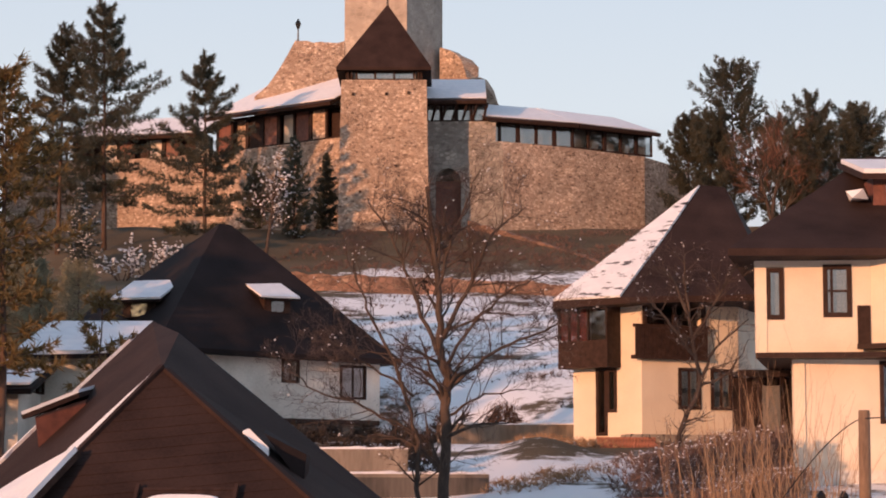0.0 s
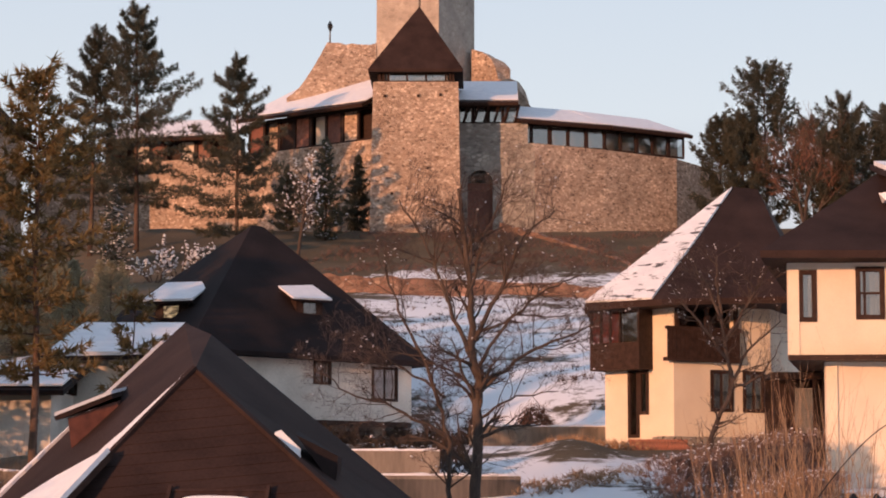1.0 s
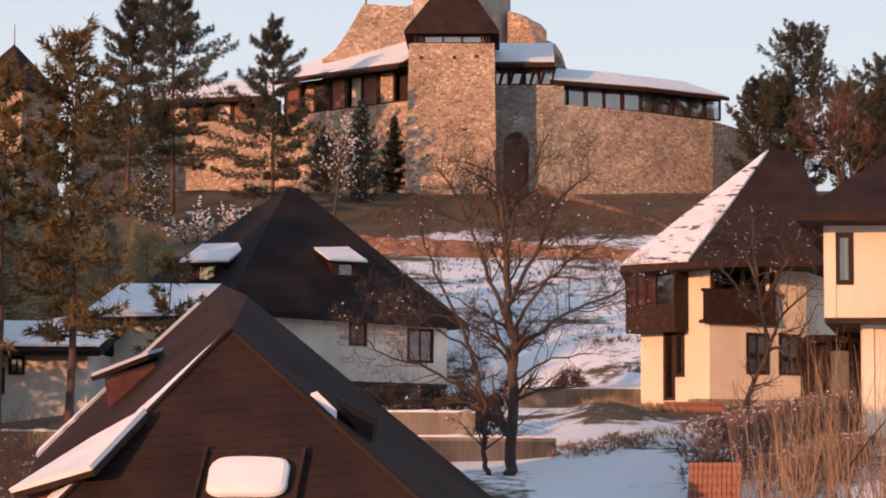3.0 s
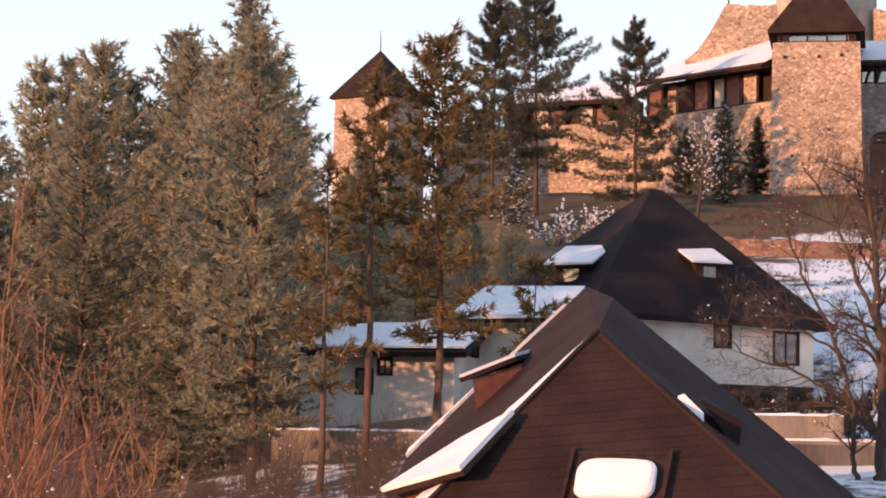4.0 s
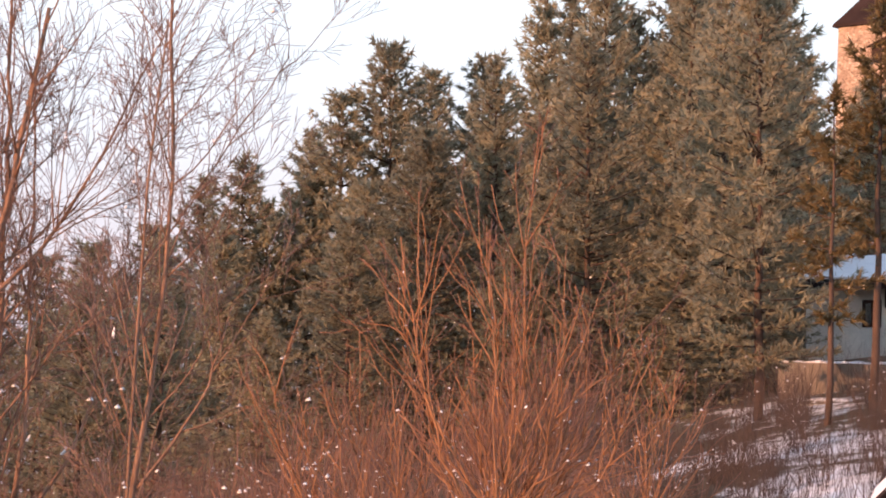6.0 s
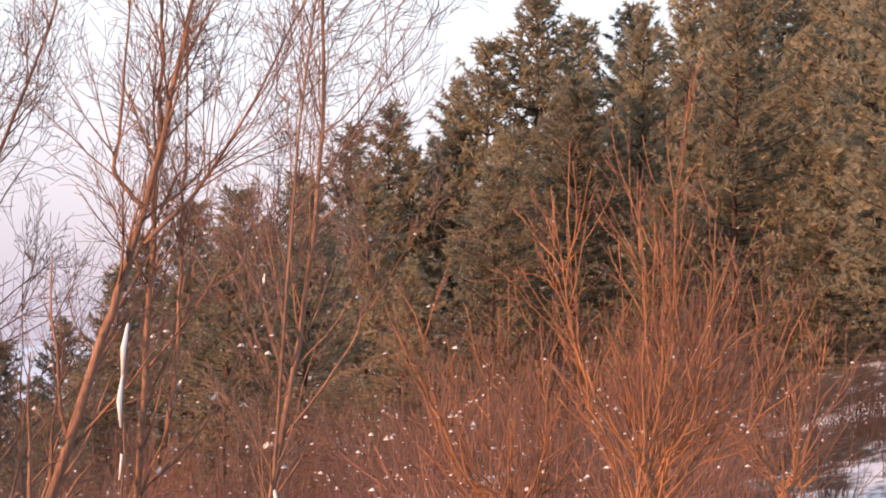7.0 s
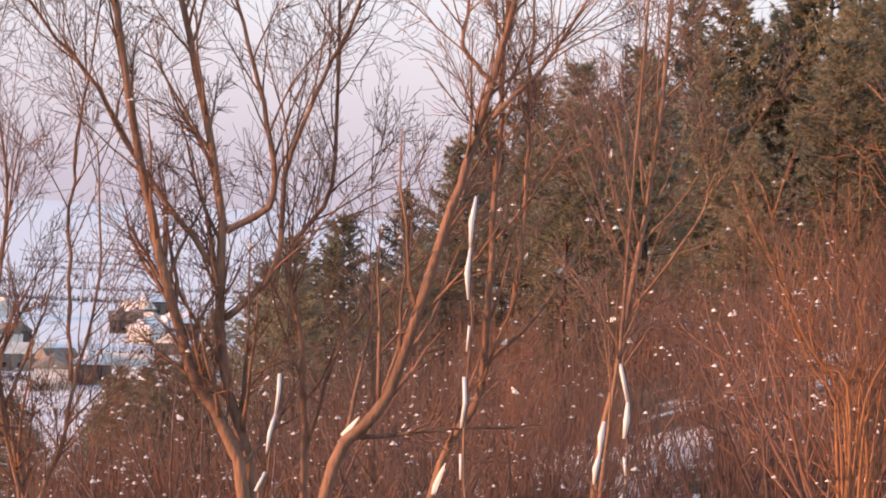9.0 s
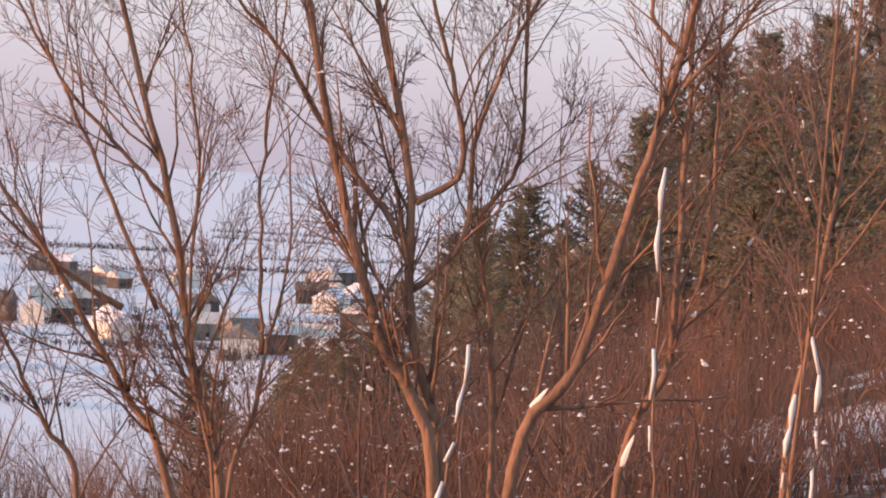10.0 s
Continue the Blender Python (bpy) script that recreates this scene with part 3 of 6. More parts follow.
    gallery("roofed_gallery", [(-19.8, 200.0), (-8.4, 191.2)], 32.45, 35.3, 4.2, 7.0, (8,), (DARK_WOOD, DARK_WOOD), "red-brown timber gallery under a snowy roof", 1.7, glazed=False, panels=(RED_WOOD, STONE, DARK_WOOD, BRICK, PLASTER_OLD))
    # the lower tower further along
    t = thing("corner_tower", pose(-41.5, 190, 18.0), "square plastered stone tower with a pointed dark roof", "tower")
    R = pose(0, 0, 0, 0, 0, -22)
    part("body", hull([R @ Vector((sx * w, sy * w, z)) for w, z in ((2.85, 0), (2.7, 14.8)) for sx in (-1, 1) for sy in (-1, 1)]), STONE, t)
    e = 3.05
    pyramid_roof(t, [R @ Vector((sx * e, sy * e, 14.8)) for sx, sy in ((-1, -1), (1, -1), (1, 1), (-1, 1))], (0, 0, 19.0), SHINGLE, 0.2)
    V, F = tubes([[(Vector((0, 0, 18.8)), 0.06), (Vector((0, 0, 20.7)), 0.03)]], 6)
    mesh_object("finial", V, F, METAL, t)
    b = slab([R @ Vector(c) for c in ((0.7, -3.6, 12.6), (3.4, -3.6, 13.6), (3.4, -2.6, 13.9), (0.7, -2.6, 12.9))], 0.15)
    part("awning", b, DARK_WOOD, t)
    part("window", hull([R @ Vector((x, y, z)) for x in (0.8, 1.6) for y in (-2.95, -2.6) for z in (11.4, 12.6)]), DARK_WOOD, t)


castle()


# ---------------------------------------------------------------- houses
def skirt(parent, pts, z0, z1, mat, name="wall", holes=None, thick=0.3):
    """Walls round a closed plan, given clockwise as seen from above so that the outside is on the right."""
    holes = holes or {}
    out = []
    for i, a in enumerate(pts):
        b = pts[(i + 1) % len(pts)]
        out.append(part(name, wall_mesh(a, b, z0, z1, thick, holes.get(i, ())), mat, parent))
    return out


def hip_roof(parent, eaves, ridge, mat, thick=0.22, name="roof"):
    """A roof from four eave corners (front-left, front-right, back-right, back-left) and the ridge's two ends (left, right or one apex)."""
    fl, fr, br, bl = [Vector(c) for c in eaves]
    a, b = Vector(ridge[0]), Vector(ridge[-1])
    bm = bmesh.new()
    top = [bm.verts.new(c) for c in (fl, fr, br, bl)]
    low = [bm.verts.new(c - Vector((0, 0, thick))) for c in (fl, fr, br, bl)]
    va = bm.verts.new(a)
    vb = bm.verts.new(b) if len(ridge) > 1 else va
    if va is vb:
        for i in range(4):
            bm.faces.new((top[i], top[(i + 1) % 4], va))
    else:
        bm.faces.new((top[0], top[1], vb, va)), bm.faces.new((top[1], top[2], vb)), bm.faces.new((top[2], top[3], va, vb)), bm.faces.new((top[3], top[0], va))
    for i in range(4):
        j = (i + 1) % 4
        bm.faces.new((low[i], low[j], top[j], top[i]))
    bm.faces.new(low[::-1])
    return part(name, bm, mat, parent)


def white_house():
    h = thing("white_house", pose(6.4, 74.6, 0), "cream plastered two-storey house with dark timber balconies", "house")
    o = Vector((6.4, 74.6))
    L, Cn, Rr, B1, B0 = [tuple(Vector(p) - o) for p in ((4.30, 76.4), (6.4, 74.6), (9.75, 76.4), (11.6, 82), (5.5, 83.5))]
    ll, lr = math.dist(L, Cn), math.dist(Cn, Rr)
    holes0 = [(0.98, 1.36, 4.0, 6.15), (1.42, 1.74, 4.75, 6.1)]
    holes1 = [(1.45, 2.25, 4.85, 6.12), (2.72, 3.52, 4.85, 6.12), (0.1, 2.4, 6.5, 8.3)]
    skirt(h, [L, Cn, Rr, B1, B0], 3.4, 8.45, PLASTER, holes={0: holes0, 1: holes1})
    add_window(h, Cn, Rr, *holes1[0])
    add_window(h, Cn, Rr, *holes1[1])
    add_window(h, L, Cn, *holes0[1], mullions=(), curtain=None)
    a, b = L, Cn
    d = add_window(h, L, Cn, *holes0[0], mullions=(), curtain=None, name="door")
    d3 = (Vector((*b, 0)) - Vector((*a, 0))).normalized()
    back = Vector((-d3.y, d3.x, 0))
    base = Matrix.Translation(Vector((*a, 0))) @ Matrix(((d3.x, back.x, 0, 0), (d3.y, back.y, 0, 0), (0, 0, 1, 0), (0, 0, 0, 1)))
    bm = box(1.02, 1.34, 0.03, 0.08, 4.0, 6.1)
    bm.transform(base)
    part("door_leaf", bm, DARK_WOOD, d)
    # timber oriel over the door
    oriel = part("oriel", at_wall(box(-0.05, 1.95, -0.75, 0.0, 6.15, 6.3), base), DARK_WOOD, h, "dark timber oriel")
    # the sheet behind the wide pane is dark in place of the unlit room
    for name, dims in (("front_panel", (-0.05, 1.95, -0.75, -0.68, 6.3, 7.04)), ("side_panel", (1.88, 1.95, -0.68, 0.0, 6.3, 8.3)), ("side_panel", (-0.05, 0.02, -0.68, 0.0, 6.3, 8.3)),
                       ("top_beam", (-0.05, 1.95, -0.75, 0.0, 8.15, 8.4)), ("dark_interior", (1.2, 1.87, -0.60, -0.56, 6.3, 8.15))):
        part(name, at_wall(box(*dims, bevel=0.008), base), DARK_WOOD, oriel)
    for s in (-0.05, 0.36, 0.74, 1.13, 1.89):
        part("mullion", at_wall(box(s, s + 0.06, -0.76, -0.66, 7.04, 8.15), base), DARK_WOOD, oriel)
    for s, wide in ((0.01, 0.35), (0.42, 0.32), (0.80, 0.33), (1.19, 0.70)):
        bm = box(s, s + wide, -0.70, -0.69, 7.04, 8.15)
        bm.transform(base)
        part("pane", bm, GLASS, oriel)
    bm = box(0.02, 1.15, -0.68, -0.67, 7.0, 8.14)
    bm.transform(base)
    part("curtain", bm, RED_CLOTH, oriel, "dull red curtain")
    # loggia with a boarded rail on the front
    d3 = (Vector((*Rr, 0)) - Vector((*Cn, 0))).normalized()
    back = Vector((-d3.y, d3.x, 0))
    base = Matrix.Translation(Vector((*Cn, 0))) @ Matrix(((d3.x, back.x, 0, 0), (d3.y, back.y, 0, 0), (0, 0, 1, 0), (0, 0, 0, 1)))
    loggia = part("loggia_rail", at_wall(box(-0.4, 2.5, -0.25, -0.12, 7.42, 7.52), base), DARK_WOOD, h)
    part("sill_beam", at_wall(box(-0.4, 2.5, -0.25, 0.0, 6.4, 6.52), base), DARK_WOOD, loggia)
    for i in range(17):
        part("board", at_wall(box(-0.35 + i * 0.165, -0.35 + i * 0.165 + 0.155, -0.22, -0.17, 6.5, 7.45), base), DARK_WOOD, loggia)
    for s in (0.05, 1.2, 2.35):
        part("post", at_wall(box(s, s + 0.12, -0.1, 0.02, 6.5, 8.35), base), DARK_WOOD, loggia)
    bm = bmesh.new()
    add_box(bm, 0.05, 2.45, 1.4, 1.5, 6.5, 8.3)
    bm.transform(base)
    part("loggia_back", bm, DARK_WOOD, h)
    # roof: snowy side and dark front
    e = [Vector((p[0] - o.x, p[1] - o.y, z)) for p, z in (((3.55, 74.9), 8.25), ((10.7, 74.0), 8.45), ((13.0, 84), 8.6), ((4.4, 85), 8.4))]
    front = Vector((5.95, 73.4, 8.3)) - Vector((o.x, o.y, 0))
    ra, rb = Vector((8.95 - o.x, 79.5 - o.y, 12.75)), Vector((9.8 - o.x, 79.7 - o.y, 12.7))
    bm = bmesh.new()
    vs = [bm.verts.new(c) for c in (e[0], front, e[1], e[2], e[3], ra, rb)]
    lo = [bm.verts.new(v.co - Vector((0, 0, 0.2))) for v in vs[:5]]
    for f in ((0, 1, 5), (1, 2, 6, 5), (2, 3, 6), (3, 4, 5, 6), (4, 0, 5)):
        bm.faces.new([vs[i] for i in f])
    for i in range(5):
        j = (i + 1) % 5
        bm.faces.new((lo[i], lo[j], vs[j], vs[i]))
    bm.faces.new(lo[::-1])
    part("roof", bm, SHINGLE, h)
    up = Vector((-0.03, -0.06, 0.07))
    part("roof_snow", slab([c + up for c in (e[0].lerp(ra, 0.01), front.lerp(e[0], 0.12), front.lerp(ra, 0.5).lerp(e[0], 0.04), ra.lerp(front, 0.02), ra.lerp(e[4 - 1], 0.1), e[3].lerp(e[0], 0.9))][:4], 0.07), ROOF_SNOW, h, "crusted snow with shingles showing through")
    # stone steps
    return h


def big_house():
    h = thing("big_house", pose(9.4, 62, 0), "large cream house with an overhanging upper storey and dark hipped roof", "house")
    o = Vector((9.4, 62))

    def p2(x, y):
        return (x - o.x, y - o.y)
    lower = [p2(9.4, 62.1), p2(13.6, 62.1), p2(16, 64), p2(16, 73), p2(11.8, 73)]
    upper = [p2(8.38, 61.9), p2(11.45, 61.7), p2(12.5, 60.7), p2(17, 60.7), p2(17, 73.5), p2(10.6, 73.5)]
    lo_h = [(2.35, 4.1, 3.9, 5.5)]
    up_h = [(0.33, 0.72, 6.68, 7.98), (1.85, 2.52, 6.74, 8.06)]
    skirt(h, lower, 1.8, 5.6, PLASTER, holes={0: lo_h})
    part("plinth", box(-0.06, 4.3, -0.02, 0.3, 1.6, 2.62), PLASTER_OLD, h)
    skirt(h, upper, 5.72, 8.4, PLASTER, holes={0: up_h})
    add_window(h, lower[0], lower[1], *lo_h[0])
    add_window(h, upper[0], upper[1], *up_h[0], mullions=(), bar=0.08)
    add_window(h, upper[0], upper[1], *up_h[1], mullions=(0.28,), rails=(0.5,), bar=0.08)
    bm = bmesh.new()
    bm = hull([(*p2(px, py), z) for px, py in ((8.3, 61.4), (17, 60.5), (17, 73.4), (10.7, 73.4)) for z in (5.58, 5.72)])
    part("floor_beam", bm, DARK_WOOD, h)
    e = [Vector((x - o.x, y - o.y, z)) for x, y, z in ((7.5, 60.6, 8.42), (18, 60.4, 8.42), (18, 75, 8.42), (10.4, 75, 8.42))]
    hip_roof(h, e, [(12.3 - o.x, 66.5 - o.y, 11.75), (14.5 - o.x, 66.5 - o.y, 11.75)], SHINGLE, 0.2)
    # dormer with a window, under snow
    d = part("dormer", box(2.45, 4.6, 1.2, 4.0, 9.3, 10.7), RED_WOOD, h)
    part("dormer_roof", slab([(2.05, 0.6, 10.70), (5.0, 0.6, 10.70), (5.0, 4.6, 11.6), (2.05, 4.6, 11.6)], 0.16), SHINGLE, d)
    part("roof_snow", slab([(2.1, 0.62, 10.83), (5.0, 0.62, 10.83), (5.0, 4.2, 11.64), (2.1, 4.2, 11.64)], 0.12), SNOW, d, "snow")
    add_window(d, (2.62, 1.2), (4.4, 1.2), 0.1, 0.75, 10.0, 10.6, deep=-0.005, mullions=(), curtain=None, wood=RED_WOOD)
    part("roof_snow", hull([(2.0 + 0.3 * math.cos(k), 1.2 + 0.5 * math.sin(k), 10.05 + 0.25 * (k % 2)) for k in range(7)]), SNOW, h, "lump of snow")
    # balcony corner on the upper storey
    part("balcony_door", box(1.68, 2.02, -0.34, -0.27, 5.95, 7.0), DARK_WOOD, h)
    part("balcony_floor", slab([(1.6, -0.6, 5.95), (3.4, -1.9, 5.95), (3.6, -1.3, 5.95), (2.0, -0.1, 5.95)], 0.14), DARK_WOOD, h)
    part("balcony_post", box(2.98, 3.12, -1.78, -1.64, 5.9, 7.6), DARK_WOOD, h)
    part("canopy", slab([(2.65, -2.1, 7.5), (5.5, -2.1, 7.5), (5.5, -1.2, 8.1), (3.0, -1.2, 8.1)], 0.14), SHINGLE, h)
    part("roof_snow", hull([(2.95 + 0.12 * math.cos(k), -1.9 + 0.1 * math.sin(k), 7.62 + 0.1 * (k % 2)) for k in range(6)]), SNOW, h, "lump of snow")
    bm = beam(bmesh.new(), (2.45, -0.04, 5.5), (4.0, -0.04, 4.2), 0.1)
    part("brace", bm, DARK_WOOD, h)
    return h


def dark_house():
    h = thing("dark_roof_house", pose(-9.5, 100, 0), "old white house under a large dark shingle roof with two dormers", "house")
    o = Vector((-9.5, 100))
    F, R, B, L = Vector((-11.3, 91)), Vector((-1.75, 98)), Vector((-8, 109)), Vector((-17.9, 101))
    eave = [Vector((*(p - o), z)) for p, z in ((F, 8.0), (R, 7.85), (B, 8.0), (L, 8.6))]
    hip_roof(h, [eave[3], eave[0], eave[1], eave[2]], [(-0.2, -0.2, 13.9), (0.25, 0.2, 13.9)], SHINGLE_BLACK, 0.2)
    c = Vector((-9.6, 99.6))
    pts = [tuple(p + (c - p).normalized() * 0.95 - o) for p in (L, F, R, B)]
    rl = math.dist(pts[1], pts[2])
    holes = [(rl - 4.9, rl - 4.1, 6.8, 7.7), (rl - 2.0, rl - 0.75, 6.2, 7.55)]
    skirt(h, pts, 5.3, 7.95, PLASTER_OLD, holes={1: holes})
    for w in holes:
        add_window(h, pts[1], pts[2], *w, curtain=None)
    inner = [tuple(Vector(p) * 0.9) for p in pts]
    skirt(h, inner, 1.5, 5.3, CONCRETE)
    bm = hull([(p[0], p[1], z) for p in pts for z in (5.1, 5.3)])
    part("floor_slab", bm, DARK_WOOD, h)
    for x, y, z, turn, size in ((-3.0, -4.2, 9.45, -16, 0.98), (2.45, -3.2, 9.75, 30, 0.8)):
        m = pose(x, y, z, 0, 0, turn) @ Matrix.Scale(size, 4)
        bm = box(-0.75, 0.75, -0.3, 2.4, 0, 0.75)
        bm.transform(m)
        d = part("dormer", bm, DARK_WOOD, h)
        bm = slab([(-1.15, -0.75, 0.72), (1.15, -0.75, 0.72), (1.15, 2.3, 1.95), (-1.15, 2.3, 1.95)], 0.1)
        bm.transform(m)
        part("dormer_roof", bm, SHINGLE_BLACK, d)
        bm = slab([(-1.13, -0.72, 0.83), (1.13, -0.72, 0.83), (1.13, 1.7, 1.79), (-1.13, 1.7, 1.79)], 0.1)
        bm.transform(m)
        part("roof_snow", bm, SNOW, d, "snow")
        bm = box(-0.35, 0.35, -0.33, -0.3, 0.05, 0.62)
        bm.transform(m)
        part("pane", bm, GLASS, d)
    return h


def front_house():
    h = thing("brown_roof_house", pose(-4.5, 41, -2), "house seen over its steep brown roof with streaks of snow", "house")
    o = Vector((-4.5, 41, -2))

    def p(x, y, z):
        return Vector((x, y, z)) - o
    a, mid, far_end = p(-4.85, 40.0, 4.02), p(-4.97, 43.5, 4.89), p(-5.79, 46.0, 5.31)
    fl, fr, rl, rr = p(-8.23, 36.0, -0.18), p(-0.68, 36.0, 0.52), p(-8.76, 43.0, 1.92), p(0.3, 43.0, 0.62)
    low = Vector((0, 0, -0.25))
    back_l, back_r = p(-9.3, 50, 0.9), p(0.2, 50, 0.6)
    bm = bmesh.new()
    V = {n: bm.verts.new(q) for n, q in dict(a=a, m=mid, e=far_end, fl=fl, fr=fr, rl=rl, rr=rr, bl=back_l, br=back_r, k=p(-5.6, 48.5, 5.1)).items()}
    L = {n: bm.verts.new(V[n].co + low) for n in ("fl", "fr", "rr", "br", "bl", "rl")}
    for f in (("a", "fl", "fr"), ("a", "fr", "rr"), ("a", "rr", "m"), ("m", "rr", "br"), ("m", "br", "k"), ("m", "k", "e"), ("k", "br", "bl"), ("e", "k", "bl"), ("e", "bl", "rl"), ("a", "m", "e"), ("a", "e", "rl"), ("a", "rl", "fl")):
        bm.faces.new([V[n] for n in f])
    ring = ("fl", "fr", "rr", "br", "bl", "rl")
    for n, o2 in zip(ring, ring[1:] + ring[:1]):
        bm.faces.new((L[n], L[o2], V[o2], V[n]))
    bm.faces.new([L[n] for n in ring])
    part("roof", bm, SHINGLE, h)
    skirt(h, [tuple(p(*q, 0).xy) for q in ((-7.1, 37.4), (-0.9, 36.9), (-0.6, 49.3), (-8.4, 49.3))], -1.2, 1.9, PLASTER_OLD)
    b, c = fl, rl
    # snow left along the hip and the verge of the shaded slope
    n = (fl - a).cross(rl - a).normalized()
    n = n if n.z > 0 else -n

    def on(q, lift=0.06):
        return q + n * lift
    rs = random.Random(2)

    def streak(p0, p1, side, widths, name_label):
        """An uneven strip of snow along an edge, its inner border ragged."""
        outer, inner, k = [], [], 26
        for i in range(k + 1):
            u = i / k
            w = float(np.interp(u, np.linspace(0, 1, len(widths)), widths)) * rs.uniform(0.8, 1.2)
            q = p0.lerp(p1, u)
            outer.append(on(q + (side - q).normalized() * 0.03 * rs.random()))
            inner.append(on(q + (side - q).normalized() * w))
        bm2 = bmesh.new()
        O, I = [bm2.verts.new(q) for q in outer], [bm2.verts.new(q) for q in inner]
        O2, I2 = [bm2.verts.new(q - n * 0.09) for q in outer], [bm2.verts.new(q - n * 0.09) for q in inner]
        for i in range(k):
            for f in ((O[i], O[i + 1], I[i + 1], I[i]), (O2[i], I2[i], I2[i + 1], O2[i + 1]), (O[i], O2[i], O2[i + 1], O[i + 1]), (I[i], I[i + 1], I2[i + 1], I2[i])):
                bm2.faces.new(f)
        part("roof_snow", bm2, SNOW, h, name_label)
    streak(a.lerp(fl, 0.02), a.lerp(fl, 0.98), rl, (0.08, 0.40, 0.66, 0.85, 0.95, 1.0), "streak of snow along the hip")
    streak(far_end.lerp(rl, 0.12), far_end.lerp(rl, 0.99), fl, (0.03, 0.05, 0.06, 0.10, 0.35, 0.6), "thin streak of snow along the verge")
    # low shed dormer on the shaded slope under thick snow
    e0, e1, t1, t0 = p(-6.67, 37.03, 1.60), p(-8.23, 38.27, 1.21), p(-7.04, 39.21, 2.09), p(-6.00, 38.28, 2.56)
    up_slope = (t0 - e0).normalized()
    side_dormer = part("shed_dormer", hull([q - n * dd for q in (e0.lerp(e1, 0.3) + up_slope * 0.2, e1 + up_slope * 0.2, t0.lerp(t1, 0.4), t1) for dd in (0.02, 0.4)]), RED_WOOD, h)
    part("dormer_roof", slab([e0, e1, t1, t0], 0.1), DARK_WOOD, side_dormer)
    part("roof_snow", slab([q + n * 0.09 for q in (e0, e1, t1, t0)], 0.085), SNOW, side_dormer, "thick snow")
    # small dormer on the rear slope
    d0, d1 = p(-7.57, 41.6, 3.27), p(-6.65, 42.2, 3.7)
    deep = Vector((0.1, 2.4, 0.25))
    dm = part("dormer", hull([q + v for q in (d0 + Vector((0.22, 0.2, 0)), d1 + Vector((0.1, 0.2, -0.1))) for v in (Vector((0, 0, -0.02)), Vector((0.1, 0, -0.75)), deep, deep + Vector((0, 0, -0.75)))]), RED_WOOD, h)
    part("dormer_roof", slab([d0, d1, d1 + deep, d0 + deep], 0.09), DARK_WOOD, dm)
    part("roof_snow", slab([q + Vector((0, 0, 0.06)) for q in (d0, d1, d1 + deep, d0 + deep)], 0.06), SNOW, dm, "thin snow")
    # dormer on the other slope, with a lump of snow beside it
    q = a.lerp(fr, 0.36)
    dm = part("dormer", hull([q + Vector(v) for v in ((0.35, 0.3, 0.1), (0.35, 1.6, 0.1), (1.0, 0.6, -0.8), (1.0, 1.7, -0.8), (1.05, 0.6, -0.25), (1.05, 1.7, -0.25), (0.3, 1.4, 0.2))]), SHINGLE_BLACK, h)
    part("roof_snow", hull([q + Vector((0.05 + 0.33 * u + 0.07 * math.cos(k * 2.1), 0.1 + 0.05 * math.sin(k * 2.1), -0.32 * u + 0.10 + 0.07 * math.cos(k))) for u in (0, 0.35, 0.7, 1) for k in range(6)]), SNOW, h, "lump of snow")
    bm = bmesh.new()
    beam(bm, a.lerp(fr, 0.02) + Vector((0, 0, 0.03)), fr + Vector((0, 0, 0.03)), 0.12, 0.07)
    part("hip_cap", bm, SHINGLE, h)
    bm = bmesh.new()
    beam(bm, a.lerp(b, 0.0) + Vector((0, 0, 0.03)), b + Vector((0, 0, 0.03)), 0.10, 0.07)
    part("hip_cap", bm, SHINGLE, h)
    # rows of shingles on the front slope, each course lapped over the one below
    nf = (b - a).cross(fr - a).normalized()
    nf = nf if nf.z > 0 else -nf
    for k in range(1, 22):
        u0, u1 = k / 22, (k + 1.12) / 22
        q = [a.lerp(b, u0) + nf * 0.004, a.lerp(fr, u0) + nf * 0.004, a.lerp(fr, min(u1, 1)) + nf * 0.014, a.lerp(b, min(u1, 1)) + nf * 0.014]
        part("shingle_course", slab(q, 0.008), SHINGLE, h)
    # roof light with snow on it
    m = pose(*p(-4.18, 37.23, 1.39), 0, 0, -5.5) @ pose(0, 0, 0, 44.3)
    light = part("roof_light", at_wall(box(-0.84, -0.78, -0.75, 0.75, 0, 0.14), m), DARK_WOOD, h)
    for dims in ((0.78, 0.84, -0.75, 0.75, 0, 0.14), (-0.78, 0.78, 0.66, 0.72, 0, 0.07), (-0.78, 0.78, -0.72, -0.66, 0, 0.07)):
        part("sash", at_wall(box(*dims), m), DARK_WOOD, light)
    # the pane as a dark board, its shadowed glass put into the colour
    part("dark_pane", at_wall(box(-0.78, 0.78, -0.66, 0.66, 0.04, 0.06), m), DARK_WOOD, light)
    bm = bmesh.new()  # a pillow of snow with a rounded, uneven edge
    ring = [(0.64 * math.copysign(abs(math.cos(t)) ** 0.45, math.cos(t)), 0.42 * math.copysign(abs(math.sin(t)) ** 0.45, math.sin(t))) for t in np.linspace(0, 2 * math.pi, 40)[:-1]]
    rows = []
    for k, (grow_, z) in enumerate(((0.97, 0.08), (1.03, 0.14), (1.0, 0.2), (0.9, 0.245), (0.6, 0.26))):
        rows.append([bm.verts.new((x * grow_ * (1 + 0.03 * noise.noise((x * 4, y * 4, 1))), y * grow_ * (1 + 0.05 * noise.noise((x * 4, y * 4, 5))), z)) for x, y in ring])
    for lo, hi in zip(rows, rows[1:]):
        for i in range(len(ring)):
            j = (i + 1) % len(ring)
            bm.faces.new((lo[i], lo[j], hi[j], hi[i]))
    bm.faces.new(rows[-1])
    bm.transform(m)
    part("roof_snow", bm, SNOW, light, "pillow of thick snow")
    return h


white_house()
big_house()
dark_house()
front_house()


